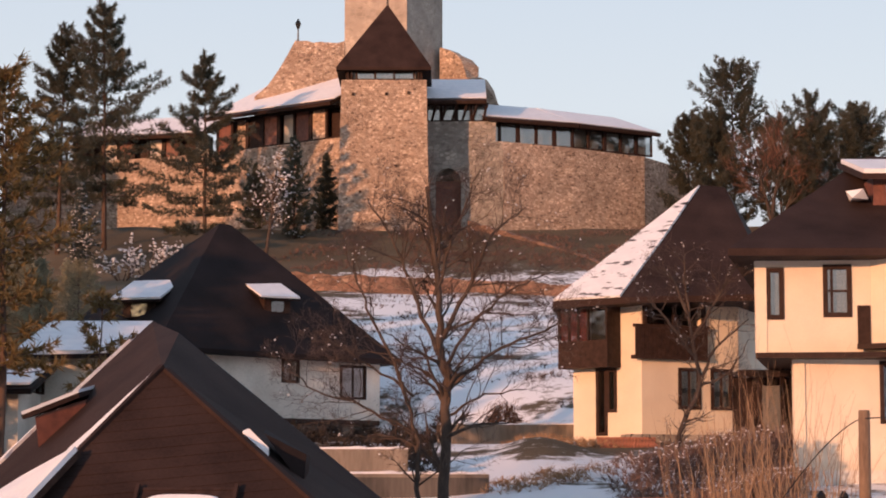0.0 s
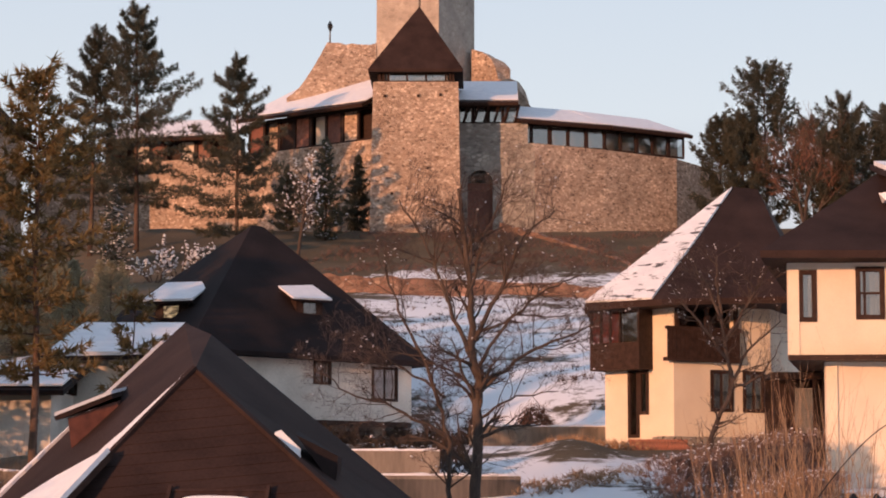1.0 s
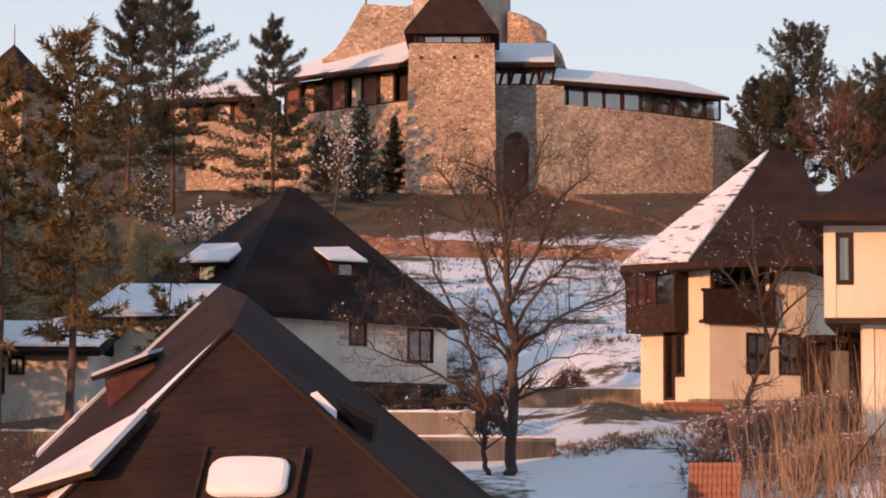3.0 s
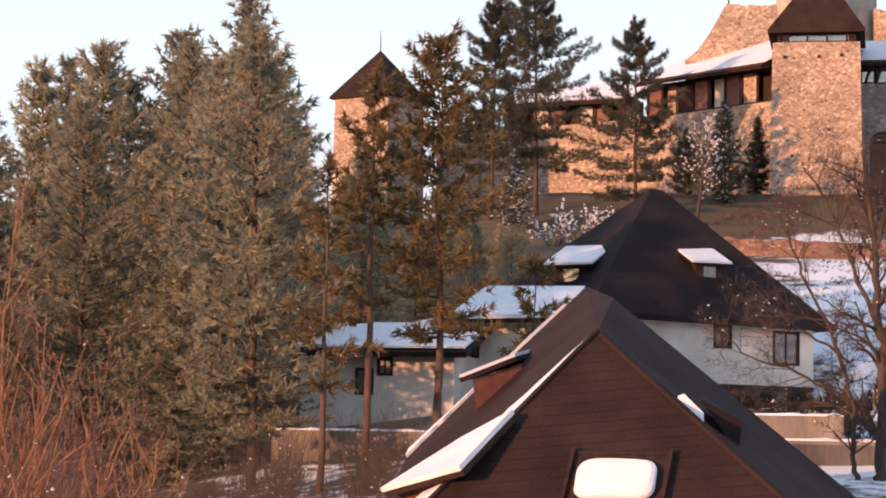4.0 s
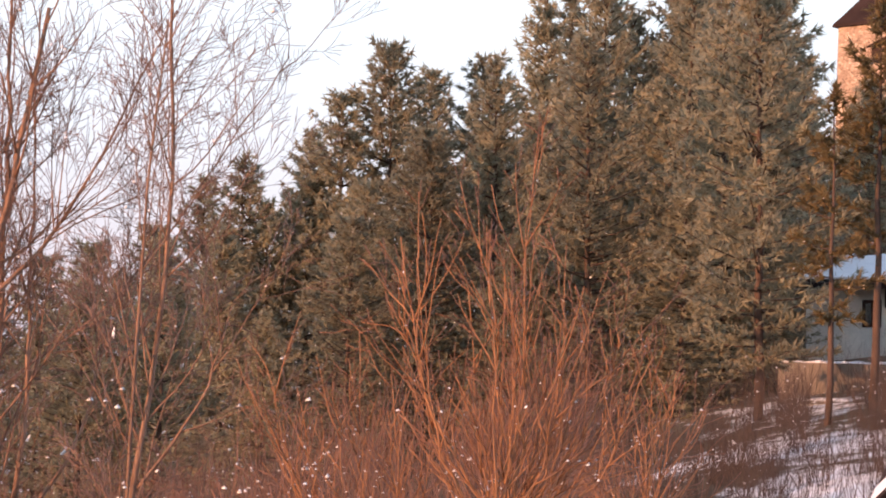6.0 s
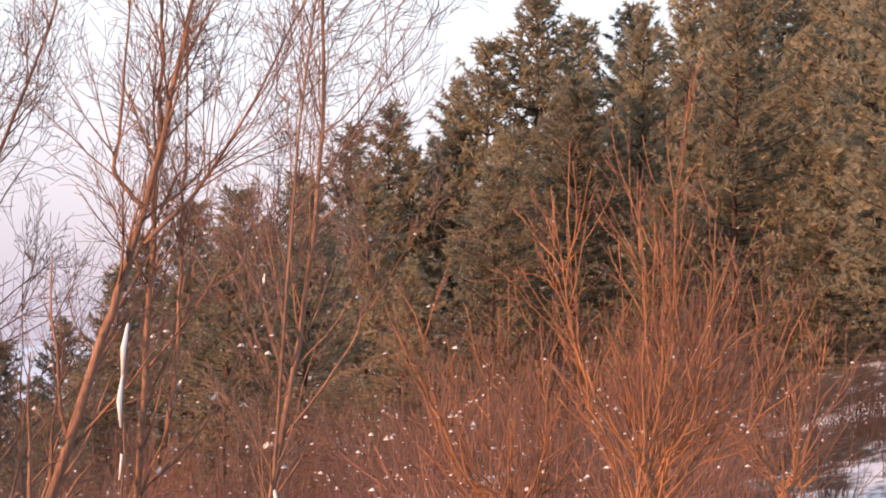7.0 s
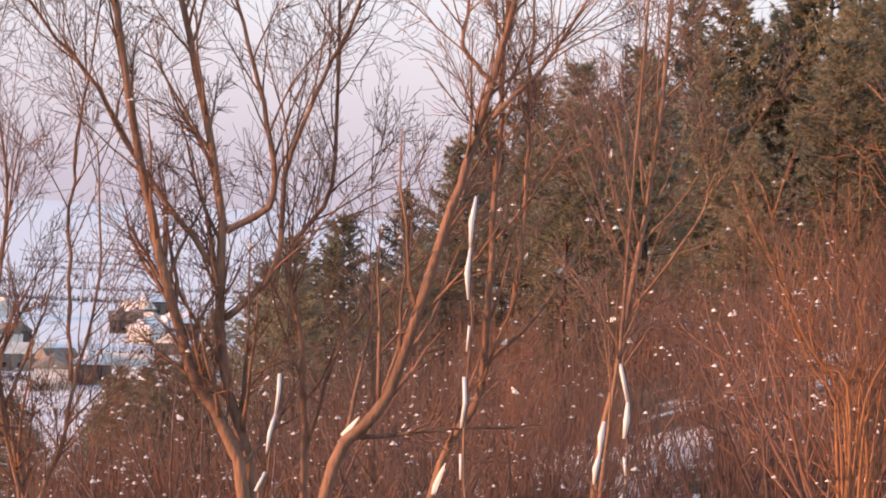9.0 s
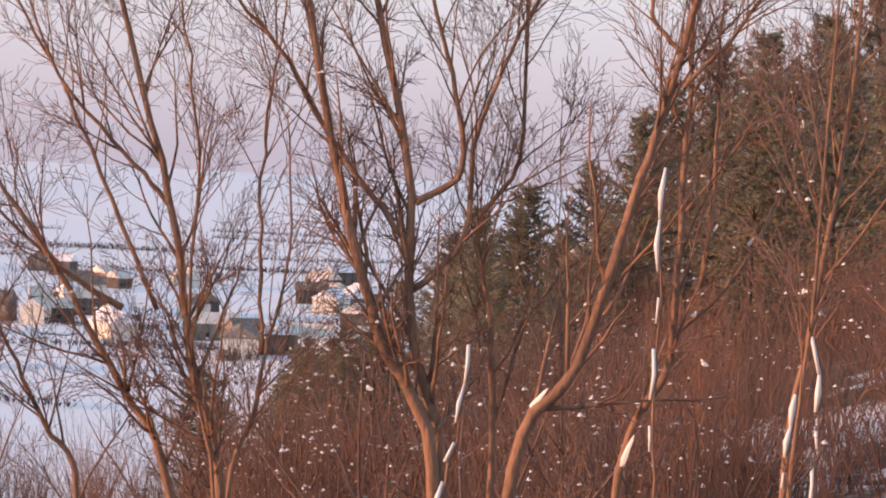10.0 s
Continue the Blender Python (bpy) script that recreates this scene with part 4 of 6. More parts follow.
# ---------------------------------------------------------------- trees
def tuft_mesh(points, dirs, size, rnd, blades=8, width=0.16):
    """Needle clumps: at every point a burst of thin pointed blades. Vertices as an array, faces as triples."""
    n = len(points)
    P = np.repeat(np.array(points), blades, axis=0)
    D = np.repeat(np.array(dirs), blades, axis=0)
    d = rnd.normal(size=P.shape)
    d /= np.linalg.norm(d, axis=1)[:, None]
    d = d * 0.8 + D * 0.7 + np.array([0, 0, 0.25])
    d /= np.linalg.norm(d, axis=1)[:, None]
    side = np.cross(d, rnd.normal(size=P.shape))
    side /= np.linalg.norm(side, axis=1)[:, None] + 1e-9
    ln = size * rnd.uniform(0.6, 1.25, size=(len(P), 1))
    root = P - d * ln * 0.15
    V = np.empty((len(P) * 3, 3))
    V[0::3], V[1::3], V[2::3] = root - side * ln * width, root + side * ln * width, root + d * ln
    return V, np.arange(len(V)).reshape(-1, 3)


def fast_mesh(name, V, F, mat, parent):
    me = bpy.data.meshes.new(name)
    k = F.shape[1]
    me.vertices.add(len(V)), me.loops.add(F.size), me.polygons.add(len(F))
    me.vertices.foreach_set("co", np.ascontiguousarray(V, dtype=np.float32).ravel())
    me.loops.foreach_set("vertex_index", np.ascontiguousarray(F, dtype=np.int32).ravel())
    me.polygons.foreach_set("loop_start", np.arange(0, F.size, k, dtype=np.int32))
    me.update(calc_edges=True)
    me.materials.append(mat)
    ob = new(name, me)
    ob.parent = parent
    return ob


def conifer(seed, height, radius, bare=0.15, needles=NEEDLE, label="", group="", whorl=0.55, tuft=0.34, droop=0.12, power=0.75, snow=60, m=None, open_=0.0, category="pine tree", blades=11, name="pine_tree", flake=(0.05, 0.13), fill=1.0, wide=0.10, dense=2, thick=0.16):
    """A pine: tapered trunk, whorls of limbs, needle clumps along them and crumbs of snow."""
    rnd, r2 = np.random.default_rng(seed), random.Random(seed)
    t = thing(name, m or pose(0, 0, 0), label, category, group)
    lean = Vector((r2.uniform(-0.02, 0.02), r2.uniform(-0.02, 0.02), 1))
    wood = [[(lean * (height * i / 8) + Vector((r2.uniform(-0.05, 0.05), r2.uniform(-0.05, 0.05), 0)) * (i > 0), max(0.0115 * height * (1 - i / 8.4), 0.02)) for i in range(9)]]
    pts, dirs = [], []
    z = bare * height
    while z < height * 0.985:
        u = (z / height - bare) / (1 - bare)
        reach = radius * min(1.0, (1 - u) ** power + 0.05) * min(1.0, 0.55 + 2.2 * u)
        count = r2.choice((4, 5, 5, 6))
        a0 = r2.uniform(0, 6.28)
        for k in range(count):
            if r2.random() < open_:
                continue
            ang = a0 + 6.283 * k / count + r2.uniform(-0.35, 0.35)
            ln = reach * r2.uniform(0.55, 1.2)
            out = Vector((math.cos(ang), math.sin(ang), 0))
            base = lean * (z + r2.uniform(-0.2, 0.2))
            path, n = [], 3
            rise = 0.55 * u - droop * (1 - u) * 2
            for i in range(n + 1):
                s = i / n
                path.append((base + out * (ln * s) + Vector((0, 0, ln * (rise * s + 0.22 * s * s))), max(0.03 * height / 12 * (1 - s * 0.8), 0.01)))
            wood.append(path)
            for s in np.arange(0.22, 1.02, max(fill * 0.09, fill * 0.18 / max(ln, 0.2))):
                q = path[0][0].lerp(path[-1][0], s)
                q.z = base.z + ln * (rise * s + 0.22 * s * s)
                w = ln * 0.28 * (1.15 - s)
                for _ in range(dense):
                    off = Vector((-out.y, out.x, 0)) * r2.uniform(-w, w) + Vector((0, 0, r2.uniform(-0.6 * thick, thick)))
                    pts.append(q + off), dirs.append(out + off * 0.5)
        z += whorl * r2.uniform(0.75, 1.25) * (1 - 0.35 * u)
    for i in range(8):
        pts.append(lean * (height * (0.95 + 0.006 * i))), dirs.append((0, 0, 1))
    V, F = tubes(wood[:1], 7)
    W, G = tubes(wood[1:], 3)
    F += [tuple(i + len(V) for i in f) for f in G if len(f) == 4]
    V += W
    mesh_object("trunk", V, F, BARK_PINE, t, smooth=True)
    V, F = tuft_mesh(pts, dirs, tuft, rnd, blades, wide)
    fast_mesh("crown", V, F, needles, t)
    if snow:
        pick = rnd.choice(len(pts), min(snow, len(pts)), replace=False)
        V, F = crumbs([pts[i] for i in pick], rnd, *flake)
        tagged(fast_mesh("snow_dusting", V, F, SNOW, t), kind="stuff")
    return t


def crumbs(points, rnd, lo, hi):
    """Small uneven lumps of snow."""
    base = np.array([(1, 0, -0.2), (-0.5, 0.87, -0.2), (-0.5, -0.87, -0.2), (0, 0, 0.7)])
    P = np.array([tuple(p) for p in points])
    s = rnd.uniform(lo, hi, size=(len(P), 1, 1)) * rnd.uniform(0.6, 1.3, size=(len(P), 4, 3))
    V = (P[:, None, :] + base[None] * s).reshape(-1, 3)
    f = np.array([(0, 1, 3), (1, 2, 3), (2, 0, 3), (0, 2, 1)])
    F = (f[None] + 4 * np.arange(len(P))[:, None, None]).reshape(-1, 3)
    return V, F


def grow(r2, start, way, length, radius, level, out, spec, joints):
    """One limb and its side limbs. spec per level: (segments, wander, up, children, child length, child angle)."""
    seg, wander, up, kids, kid_len, angle = spec[level]
    path, p, d = [(start.copy(), radius)], start.copy(), way.normalized()
    for i in range(seg):
        d = (d + Vector((r2.gauss(0, wander), r2.gauss(0, wander), r2.gauss(0, wander))) + Vector((0, 0, up))).normalized()
        p = p + d * (length / seg)
        path.append((p.copy(), max(radius * (1 - 0.75 * (i + 1) / seg), 0.0025)))
    out[level].append(path)
    if level + 1 >= len(spec):
        return
    for k in range(kids):
        s = r2.uniform(0.25, 1.0) if level else 0.3 + 0.7 * (k + r2.random()) / kids
        i = min(int(s * seg), seg - 1)
        a, b = path[i], path[i + 1]
        q = a[0].lerp(b[0], s * seg - i)
        axis = (b[0] - a[0]).normalized()
        side = axis.orthogonal().normalized()
        side.rotate(Matrix.Rotation(r2.uniform(0, 6.283), 3, axis))
        th = radians(angle * r2.uniform(0.6, 1.3))
        joints.append(q)
        grow(r2, q, axis * math.cos(th) + side * math.sin(th), length * kid_len * r2.uniform(0.6, 1.2) * (1.15 - 0.45 * s), min(a[1] * 0.6, radius * (0.40 if level == 0 and radius > 0.14 else 0.5)), level + 1, out, spec, joints)


def bare_tree(name, m, stems, spec, seed, bark, twig, label, category="bare tree", group="", snow=40, crumb=(0.02, 0.05)):
    """A leafless tree: stems (start, way, length, radius), each branching by spec."""
    r2, rnd = random.Random(seed), np.random.default_rng(seed)
    t = thing(name, m, label, category, group)
    out, joints = [[] for _ in spec], []
    for start, way, length, radius in stems:
        grow(r2, Vector(start), Vector(way), length, radius, 0, out, spec, joints)
    for path in out[0]:
        V, F = tubes([path], 9)
        mesh_object("trunk", V, F, bark, t, smooth=True)
    for path in out[1]:
        V, F = tubes([path], 6)
        mesh_object("limb", V, F, bark, t, smooth=True)
    V, F = tubes([p for lv in out[2:] for p in lv], 3)
    tagged(mesh_object("twig_crown", V, F, twig, t, smooth=True), kind="stuff")
    if snow and joints:
        V, F = crumbs([q + Vector((0, 0, 0.01)) for q in r2.choices(joints, k=snow)], rnd, *crumb)
        tagged(fast_mesh("snow_dusting", V, F, SNOW, t), kind="stuff")
    return t


def on_ground(x, y, down=0.1):
    return x, y, ground_z(x, y) - down


# pines beside the castle wall
for seed, x, y, h, r, bare in ((1, -25.8, 175.1, 19.4, 6.6, 0.22), (2, -29.6, 176.5, 17.6, 6.0, 0.24), (3, -17.9, 173.1, 15.4, 5.4, 0.14)):
    conifer(seed, h, r, bare, NEEDLE_DARK, "tall dark pine with layered limbs below the castle", "pines below the castle", 1.15, 0.42, 0.12, 0.88, 12, pose(x, y, ground_z(x, y) - 0.1), blades=10, open_=0.03, fill=0.55, wide=0.065, dense=5, thick=0.36)
for seed, x, y, h, r, op in ((4, 24.2, 190.5, 14.0, 5.2, 0.16), (5, 31.2, 192.5, 11.4, 4.6, 0.2), (6, 20.4, 191, 9.6, 3.4, 0.14), (7, 28.0, 190, 9.5, 3.6, 0.15), (8, 35.0, 193, 10.4, 4.2, 0.2), (9, 22.0, 188, 9.5, 3.2, 0.1), (10, 29.5, 183, 8.5, 3.4, 0.15), (11, 33.5, 184, 9.0, 3.6, 0.15)):
    conifer(seed, h, r, 0.05, NEEDLE_DARK, "round-topped black pine beside the castle wall", "black pines by the castle", 0.9, 0.36, -0.1, 0.55, 6, pose(*on_ground(x, y)), blades=10, open_=op, fill=0.55, wide=0.08, dense=5, thick=0.45)
bare_tree("bare_tree", pose(*on_ground(26.0, 183)), [((0, 0, -0.3), (0.1, 0, 1), 8.0, 0.18), ((0.4, 0, -0.3), (-0.35, 0, 1), 7.4, 0.15), ((0.6, 0, -0.3), (0.45, 0, 1), 7.0, 0.14)], [(8, 0.05, 0.05, 18, 0.5, 52), (6, 0.12, 0.08, 9, 0.5, 40), (4, 0.15, 0.05, 6, 0.5, 40), (3, 0.2, 0.02, 0, 0, 0)],
          31, BARK_GREY, TWIG_RED, "reddish bare tree before black pines", snow=0)
# frosted spruces and shrubs at the wall's foot
for seed, x, y, h, r, needles, snow, lab in ((41, -26.4, 168, 6.4, 1.9, NEEDLE_BLUE, 420, "young blue spruce dusted with snow"), (42, -11.8, 181.6, 8.2, 2.0, NEEDLE_DARK, 160, "dark young spruce with snow on its limbs"),
                                           (45, -15.2, 186, 5.2, 2.2, NEEDLE_DARK, 40, "dark spruce against the castle wall"), (46, -9.6, 187.6, 6.4, 1.5, NEEDLE_DARK, 20, "dark spruce against the castle wall")):
    conifer(seed, h, r, 0.05, needles, lab, "frosted spruces at the wall", 0.42, 0.4, 0.05, 0.9, snow, pose(*on_ground(x, y)), category="spruce", name="spruce_tree", flake=(0.08, 0.2))
bare_tree("small_tree", pose(*on_ground(-13.2, 171.5)), [((0, 0, -0.2), (0, 0, 1), 7.4, 0.16)], [(7, 0.05, 0.05, 22, 0.34, 55), (5, 0.12, 0.1, 9, 0.5, 40), (4, 0.15, 0.05, 6, 0.5, 40), (3, 0.2, 0.02, 0, 0, 0)],
          32, BARK_GREY, TWIG_GREY, "small tree with a pale trunk and frosted round crown", snow=420, crumb=(0.06, 0.16))
for seed, x, y, s in ((33, -20.4, 158.7, 1.1), (34, -22.0, 158, 0.8), (35, -18.2, 159, 1.0)):
    bare_tree("snowy_shrub", pose(*on_ground(x, y)), [((0.2 * math.cos(k), 0.2 * math.sin(k), -0.1), (0.7 * math.cos(k), 0.7 * math.sin(k), 1), 2.6 * s, 0.05) for k in range(7)],
              [(5, 0.1, 0.0, 7, 0.5, 45), (4, 0.15, 0.02, 6, 0.5, 45), (3, 0.2, 0, 0, 0, 0)], seed, BARK_GREY, TWIG_GREY, "low spreading shrub thick with snow", "shrub", "snowy shrubs", 420, (0.06, 0.15))

# thin pines before the old houses, some of them yellowed
for seed, x, y, h, r, bare, needles, op, lab in (
        (51, -11.6, 61, 11.6, 2.6, 0.30, NEEDLE_GOLD, 0.15, "thin pine with yellowed sunlit needles"), (52, -13.4, 60, 11.0, 1.7, 0.36, NEEDLE_GOLD, 0.66, "thin half-bare pine with few needles"),
        (53, -14.1, 58, 8.8, 1.3, 0.3, NEEDLE_GOLD, 0.6, "reddish half-dead pine with bare lower limbs"), (54, -10.4, 70, 5.0, 1.6, 0.3, NEEDLE_GOLD, 0.3, "small yellowed larch beside the roof"),
        (55, -17.0, 62, 13.0, 3.0, 0.12, NEEDLE, 0.05, "dense green pine at the edge of the wood")):
    conifer(seed, h, r, bare, needles, lab, "thin pines by the houses", 0.5, 0.34, 0.05, 0.6, 40, pose(*on_ground(x, y)), open_=op, flake=(0.03, 0.07))

# the pine wood
kinds = [conifer(20 + i, 15, 3.9 + 0.3 * i, 0.03, NEEDLE, "dense green pine with crumbs of snow in its needles", "pines of the wood", 0.5, 0.36, 0.10, 0.85, 170, blades=7, fill=1.0, wide=0.12, flake=(0.03, 0.085)) for i in range(6)]
# skyline of the wood: bearing to the left and angle of the tops above the eye
SKYLINE = [(13.6, 9.3), (14.1, 10.4), (15.5, 11.2), (16.6, 10.2), (17.7, 10.2), (18.7, 9.6), (19.7, 9.9), (20.9, 9.6), (21.7, 8.2), (22.4, 8.2), (24.3, 8.2), (26.9, 6.4), (30.9, 3.85), (33.7, 2.1), (36.4, 0.0), (38.4, -1.3), (41.8, -4.0), (44, -6)]
rw = random.Random(9)
spots = []
for row, (far, step) in enumerate(((74, 2.0), (86, 1.5))):
    s = 15.2 + 0.4 * row
    while s < 45:
        spots.append((s + rw.uniform(-0.4, 0.4), far + rw.uniform(-5, 5), row))
        s += step * rw.uniform(0.75, 1.25) * 80 / far
for s in np.arange(15.3, 44, 1.15):  # the tallest, which make the skyline
    spots.append((float(s) + rw.uniform(-0.3, 0.3), 94 + rw.uniform(-4, 4), 2))
first = []
for i, (s, far, row) in enumerate(spots):
    x, y = -far * math.sin(radians(s)), far * math.cos(radians(s))
    top = EYE + far * math.tan(radians(float(np.interp(s, [a for a, b in SKYLINE], [b for a, b in SKYLINE]))))
    g = ground_z(x, y)
    h = max(5.0, (top - g) * rw.choice(((0.55, 0.7, 0.82, 0.92), (0.74, 0.84, 0.94), (0.98, 1.02, 1.06))[row]))
    m = Matrix.LocRotScale((x, y, g - 0.2), Euler((0, 0, rw.uniform(0, 6.28))), (0.3 + 0.72 * h / 15,) * 2 + (h / 15,))
    if i < len(kinds):
        first.append(m)
    else:
        copy_thing(kinds[i % len(kinds)], m)
# dark young pines and undergrowth on the shaded slope behind the old houses
for i in range(30):
    s, far = rw.uniform(8.6, 16), rw.uniform(104, 150)
    x, y = -far * math.sin(radians(s)), far * math.cos(radians(s))
    h = min(rw.uniform(6, 11), max(2.5, EYE + far * (0.108 if s < 12 else 0.14) - ground_z(x, y)))
    copy_thing(kinds[i % len(kinds)], Matrix.LocRotScale((x, y, ground_z(x, y) - 0.2), Euler((0, 0, rw.uniform(0, 6.28))), (h / 13, h / 13, h / 15)))
# pines added to keep the sun off: four at the wood's edge for the old houses, four unseen behind the wood for the foot
# of the castle wall
for x, y, h in ((-22.5, 72.5, 14), (-25.5, 74, 15), (-20.3, 70, 13), (-28, 70, 13), (-44.5, 168, 17), (-47.5, 165, 18), (-50.5, 167, 18), (-53, 164, 17)):
    copy_thing(kinds[int(h) % len(kinds)], Matrix.LocRotScale((x, y, ground_z(x, y) - 0.2), Euler((0, 0, h)), (h / 16, h / 16, h / 15)))
for tree, m in zip(kinds, first):
    tree.matrix_basis = m


# ---------------------------------------------------------------- terraces, steps and fences
def snow_cap(parent, a, b, z, width, seed=0):
    """A strip of snow with an uneven edge along a wall's top."""
    r2 = random.Random(seed)
    a, b = Vector((*a, 0)), Vector((*b, 0))
    d = (b - a).normalized()
    back = Vector((-d.y, d.x, 0))
    n = max(6, int((b - a).length / 0.25))
    V, F = [], []
    for i in range(n + 1):
        p = a + (b - a) * (i / n)
        w0, w1, h = r2.uniform(-0.03, 0.08), width * r2.uniform(0.75, 1.0), r2.uniform(0.03, 0.09)
        V += [p + back * w0 + Vector((0, 0, z)), p + back * (w0 + 0.03) + Vector((0, 0, z + h)), p + back * (w1 - 0.03) + Vector((0, 0, z + h)), p + back * w1 + Vector((0, 0, z))]
    for i in range(n):
        for k in range(3):
            F.append((4 * i + k, 4 * i + 4 + k, 4 * i + 5 + k, 4 * i + 1 + k))
    return mesh_object("snow_cap", V, F, SNOW, parent, "snow", True)


def retaining_wall(pts, z0, z1, mat, label, thick=0.35, cap=True):
    w = thing("retaining_wall", pose(0, 0, 0), label, "wall")
    for i, (a, b) in enumerate(zip(pts, pts[1:])):
        part("wall", wall_mesh(a, b, z0, z1, thick), mat, w)
        part("coping", wall_mesh(a, b, z1, z1 + 0.09, thick + 0.06), CONCRETE, w)
        if cap:
            snow_cap(w, a, b, z1 + 0.09, thick, i)
    return w


retaining_wall([(-5.2, 79), (-0.9, 80)], 1.5, 3.5, CONCRETE, "weathered concrete retaining wall below the old house")
retaining_wall([(-0.2, 81.5), (4.6, 81.5)], 2.5, 4.45, CONCRETE, "low concrete terrace wall below the snow slope")
# this wall's shade is in its darker concrete
retaining_wall([(-2.6, 59.5), (1.2, 60.5)], 0.3, 2.4, CONCRETE_SHADED, "stained concrete retaining wall with shade in its colour behind the walnut tree")
retaining_wall([(-3.6, 63), (-0.95, 63.2)], 1.8, 3.12, CONCRETE, "sunlit tan concrete wall with thin snow")
retaining_wall([(-17.5, 66), (-12.2, 66.5)], -0.5, 2.6, CONCRETE, "grey concrete terrace wall with snow on top")
retaining_wall([(-16.5, 63), (-14.8, 63.2)], -0.8, 1.5, PLASTER_OLD, "pale low garden wall with snow on top")
P, T = ragged([(-10.5, 152), (-3, 150), (4, 149), (10, 146)], [17.1, 16.6, 16.3, 15.6], 0.8, 0.12, 8)
stone_wall("terrace_wall", P, 12, T, STONE_RED, 0.6, "low red-brown stone terrace wall across the slope")
P, T = ragged([(2.0, 187), (6, 182), (10, 175), (13, 168)], [24.9, 23.05, 20.9, 18.8], 0.8, 0.1, 9)
stone_wall("path_wall", P, 16, T, STONE_RED, 0.5, "low stone edge of the path to the gate")


def brick_steps(name, m, steps, width, tread, rise, label):
    """Steps whose treads are rows of bricks on edge."""
    st = thing(name, m, label, "steps")
    me = bpy.data.meshes.new("brick")
    bm = box(-0.045, 0.045, -0.11, 0.11, -0.035, 0.035, bevel=0.006)
    bm.to_mesh(me), bm.free()
    me.materials.append(BRICK)
    r2 = random.Random(3)
    for k in range(steps):
        part("step", box(0, width, k * tread + 0.02, k * tread + tread + 0.4, k * rise - 0.6, (k + 1) * rise - 0.075), CONCRETE, st)
        n = int(width / 0.1)
        for i in range(n):
            ob = new("brick", me)
            ob.parent = st
            ob.matrix_basis = pose(0.05 + i * width / n, k * tread + 0.1, (k + 1) * rise - 0.035 + r2.uniform(-0.006, 0.006), 0, 0, r2.uniform(-2, 2))
            ob = new("brick", me)
            ob.parent = st
            ob.matrix_basis = pose(0.05 + i * width / n, k * tread + 0.02, (k + 1) * rise - 0.13, 82, 0, r2.uniform(-2, 2))
    return st


brick_steps("brick_steps", pose(5.0, 72.2, 3.05, 0, 0, 8), 4, 1.9, 0.34, 0.2, "red brick steps up to the house door")
brick_steps("brick_steps", pose(3.6, 47.6, 0.75, 0, 0, -6), 6, 1.1, 0.34, 0.18, "red brick garden steps beside a hedge")
st = thing("garden_steps", pose(-15.7, 60.5, -0.7, 0, 0, 20), "snowy concrete garden steps by the wall", "steps")
for k in range(7):
    part("step", box(0, 1.5, k * 0.32, k * 0.32 + 0.4, k * 0.17 - 0.5, k * 0.17), CONCRETE, st)
    part("snow_cap", box(0.05, 1.4, k * 0.32 + 0.05, k * 0.32 + 0.3, k * 0.17 + 0.003, k * 0.17 + 0.04), SNOW, st)
# plinth under the white house's corner
part("plinth", hull([(x, y, z) for x, y in ((6.0, 74.3), (9.9, 76.0), (9.9, 77), (5.5, 76)) for z in (2.2, 3.98)]), STONE_GREY_SHADE, bpy.data.objects["white_house"]).matrix_parent_inverse = bpy.data.objects["white_house"].matrix_basis.inverted()

# dark glazed porch between the two houses
porch = thing("porch", pose(8.72, 66.2, 2.6), "dark timber porch with a glazed door", "porch")
part("back_wall", box(-0.3, 1.4, 1.2, 1.3, 0, 2.9), DARK_WOOD, porch)
for x in (-0.2, 0.28, 0.92, 1.2):
    part("post", box(x, x + 0.12, 0, 0.12, 0, 2.8), DARK_WOOD, porch)
part("lintel", box(-0.3, 1.4, -0.05, 0.2, 2.75, 2.95), DARK_WOOD, porch)
part("pane", box(0.4, 0.92, 0.05, 0.06, 1.2, 2.5), GLASS, porch)
part("board", box(0.4, 0.92, 0.03, 0.08, 0, 1.2), DARK_WOOD, porch)
part("ceiling_board", box(-0.3, 1.4, 0.2, 1.2, 2.8, 2.9), DARK_WOOD, porch)

# post with its cable, and the picket fence
gp = thing("fence_post", pose(8.15, 45, ground_z(8.15, 45) - 0.2), "round grey-brown wooden post with a slack cable", "post")
top = 3.5 - gp.matrix_basis.translation.z
V, F = tubes([[(Vector((0, 0, 0)), 0.125), (Vector((0.01, 0, top * 0.6)), 0.118), (Vector((0.02, 0, top - 0.02)), 0.11), (Vector((0.02, 0, top)), 0.1)]], 14)
mesh_object("pole", V, F, POST_WOOD, gp, smooth=True)
cable = [(Vector((-1.6 + 1.62 * u, 0.12, top - 0.15 - 1.6 * (1 - u) ** 1.4)), 0.012) for u in np.linspace(0, 1, 12)]
cable2 = [(Vector((0.02 + 2.5 * u, -0.11, top - 0.16 + 0.1 * u)), 0.012) for u in np.linspace(0, 1, 6)]
V, F = tubes([cable, cable2], 5)
mesh_object("cable", V, F, METAL, gp, "slack dark cable")
fence = thing("picket_fence", pose(7.2, 44, 0.4), "new yellow wooden picket fence", "fence")
for i in range(22):
    hgt = 1.33 + 0.06 * math.sin(i * 1.7)
    bm = hull([(x, y, z) for x, z in ((-0.05, 0), (0.05, 0), (-0.05, hgt - 0.05), (0.05, hgt - 0.05), (0, hgt)) for y in (-0.012, 0.012)])
    bm.transform(pose(i * 0.14, 0, 0))
    part("picket", bm, PICKET_WOOD, fence)
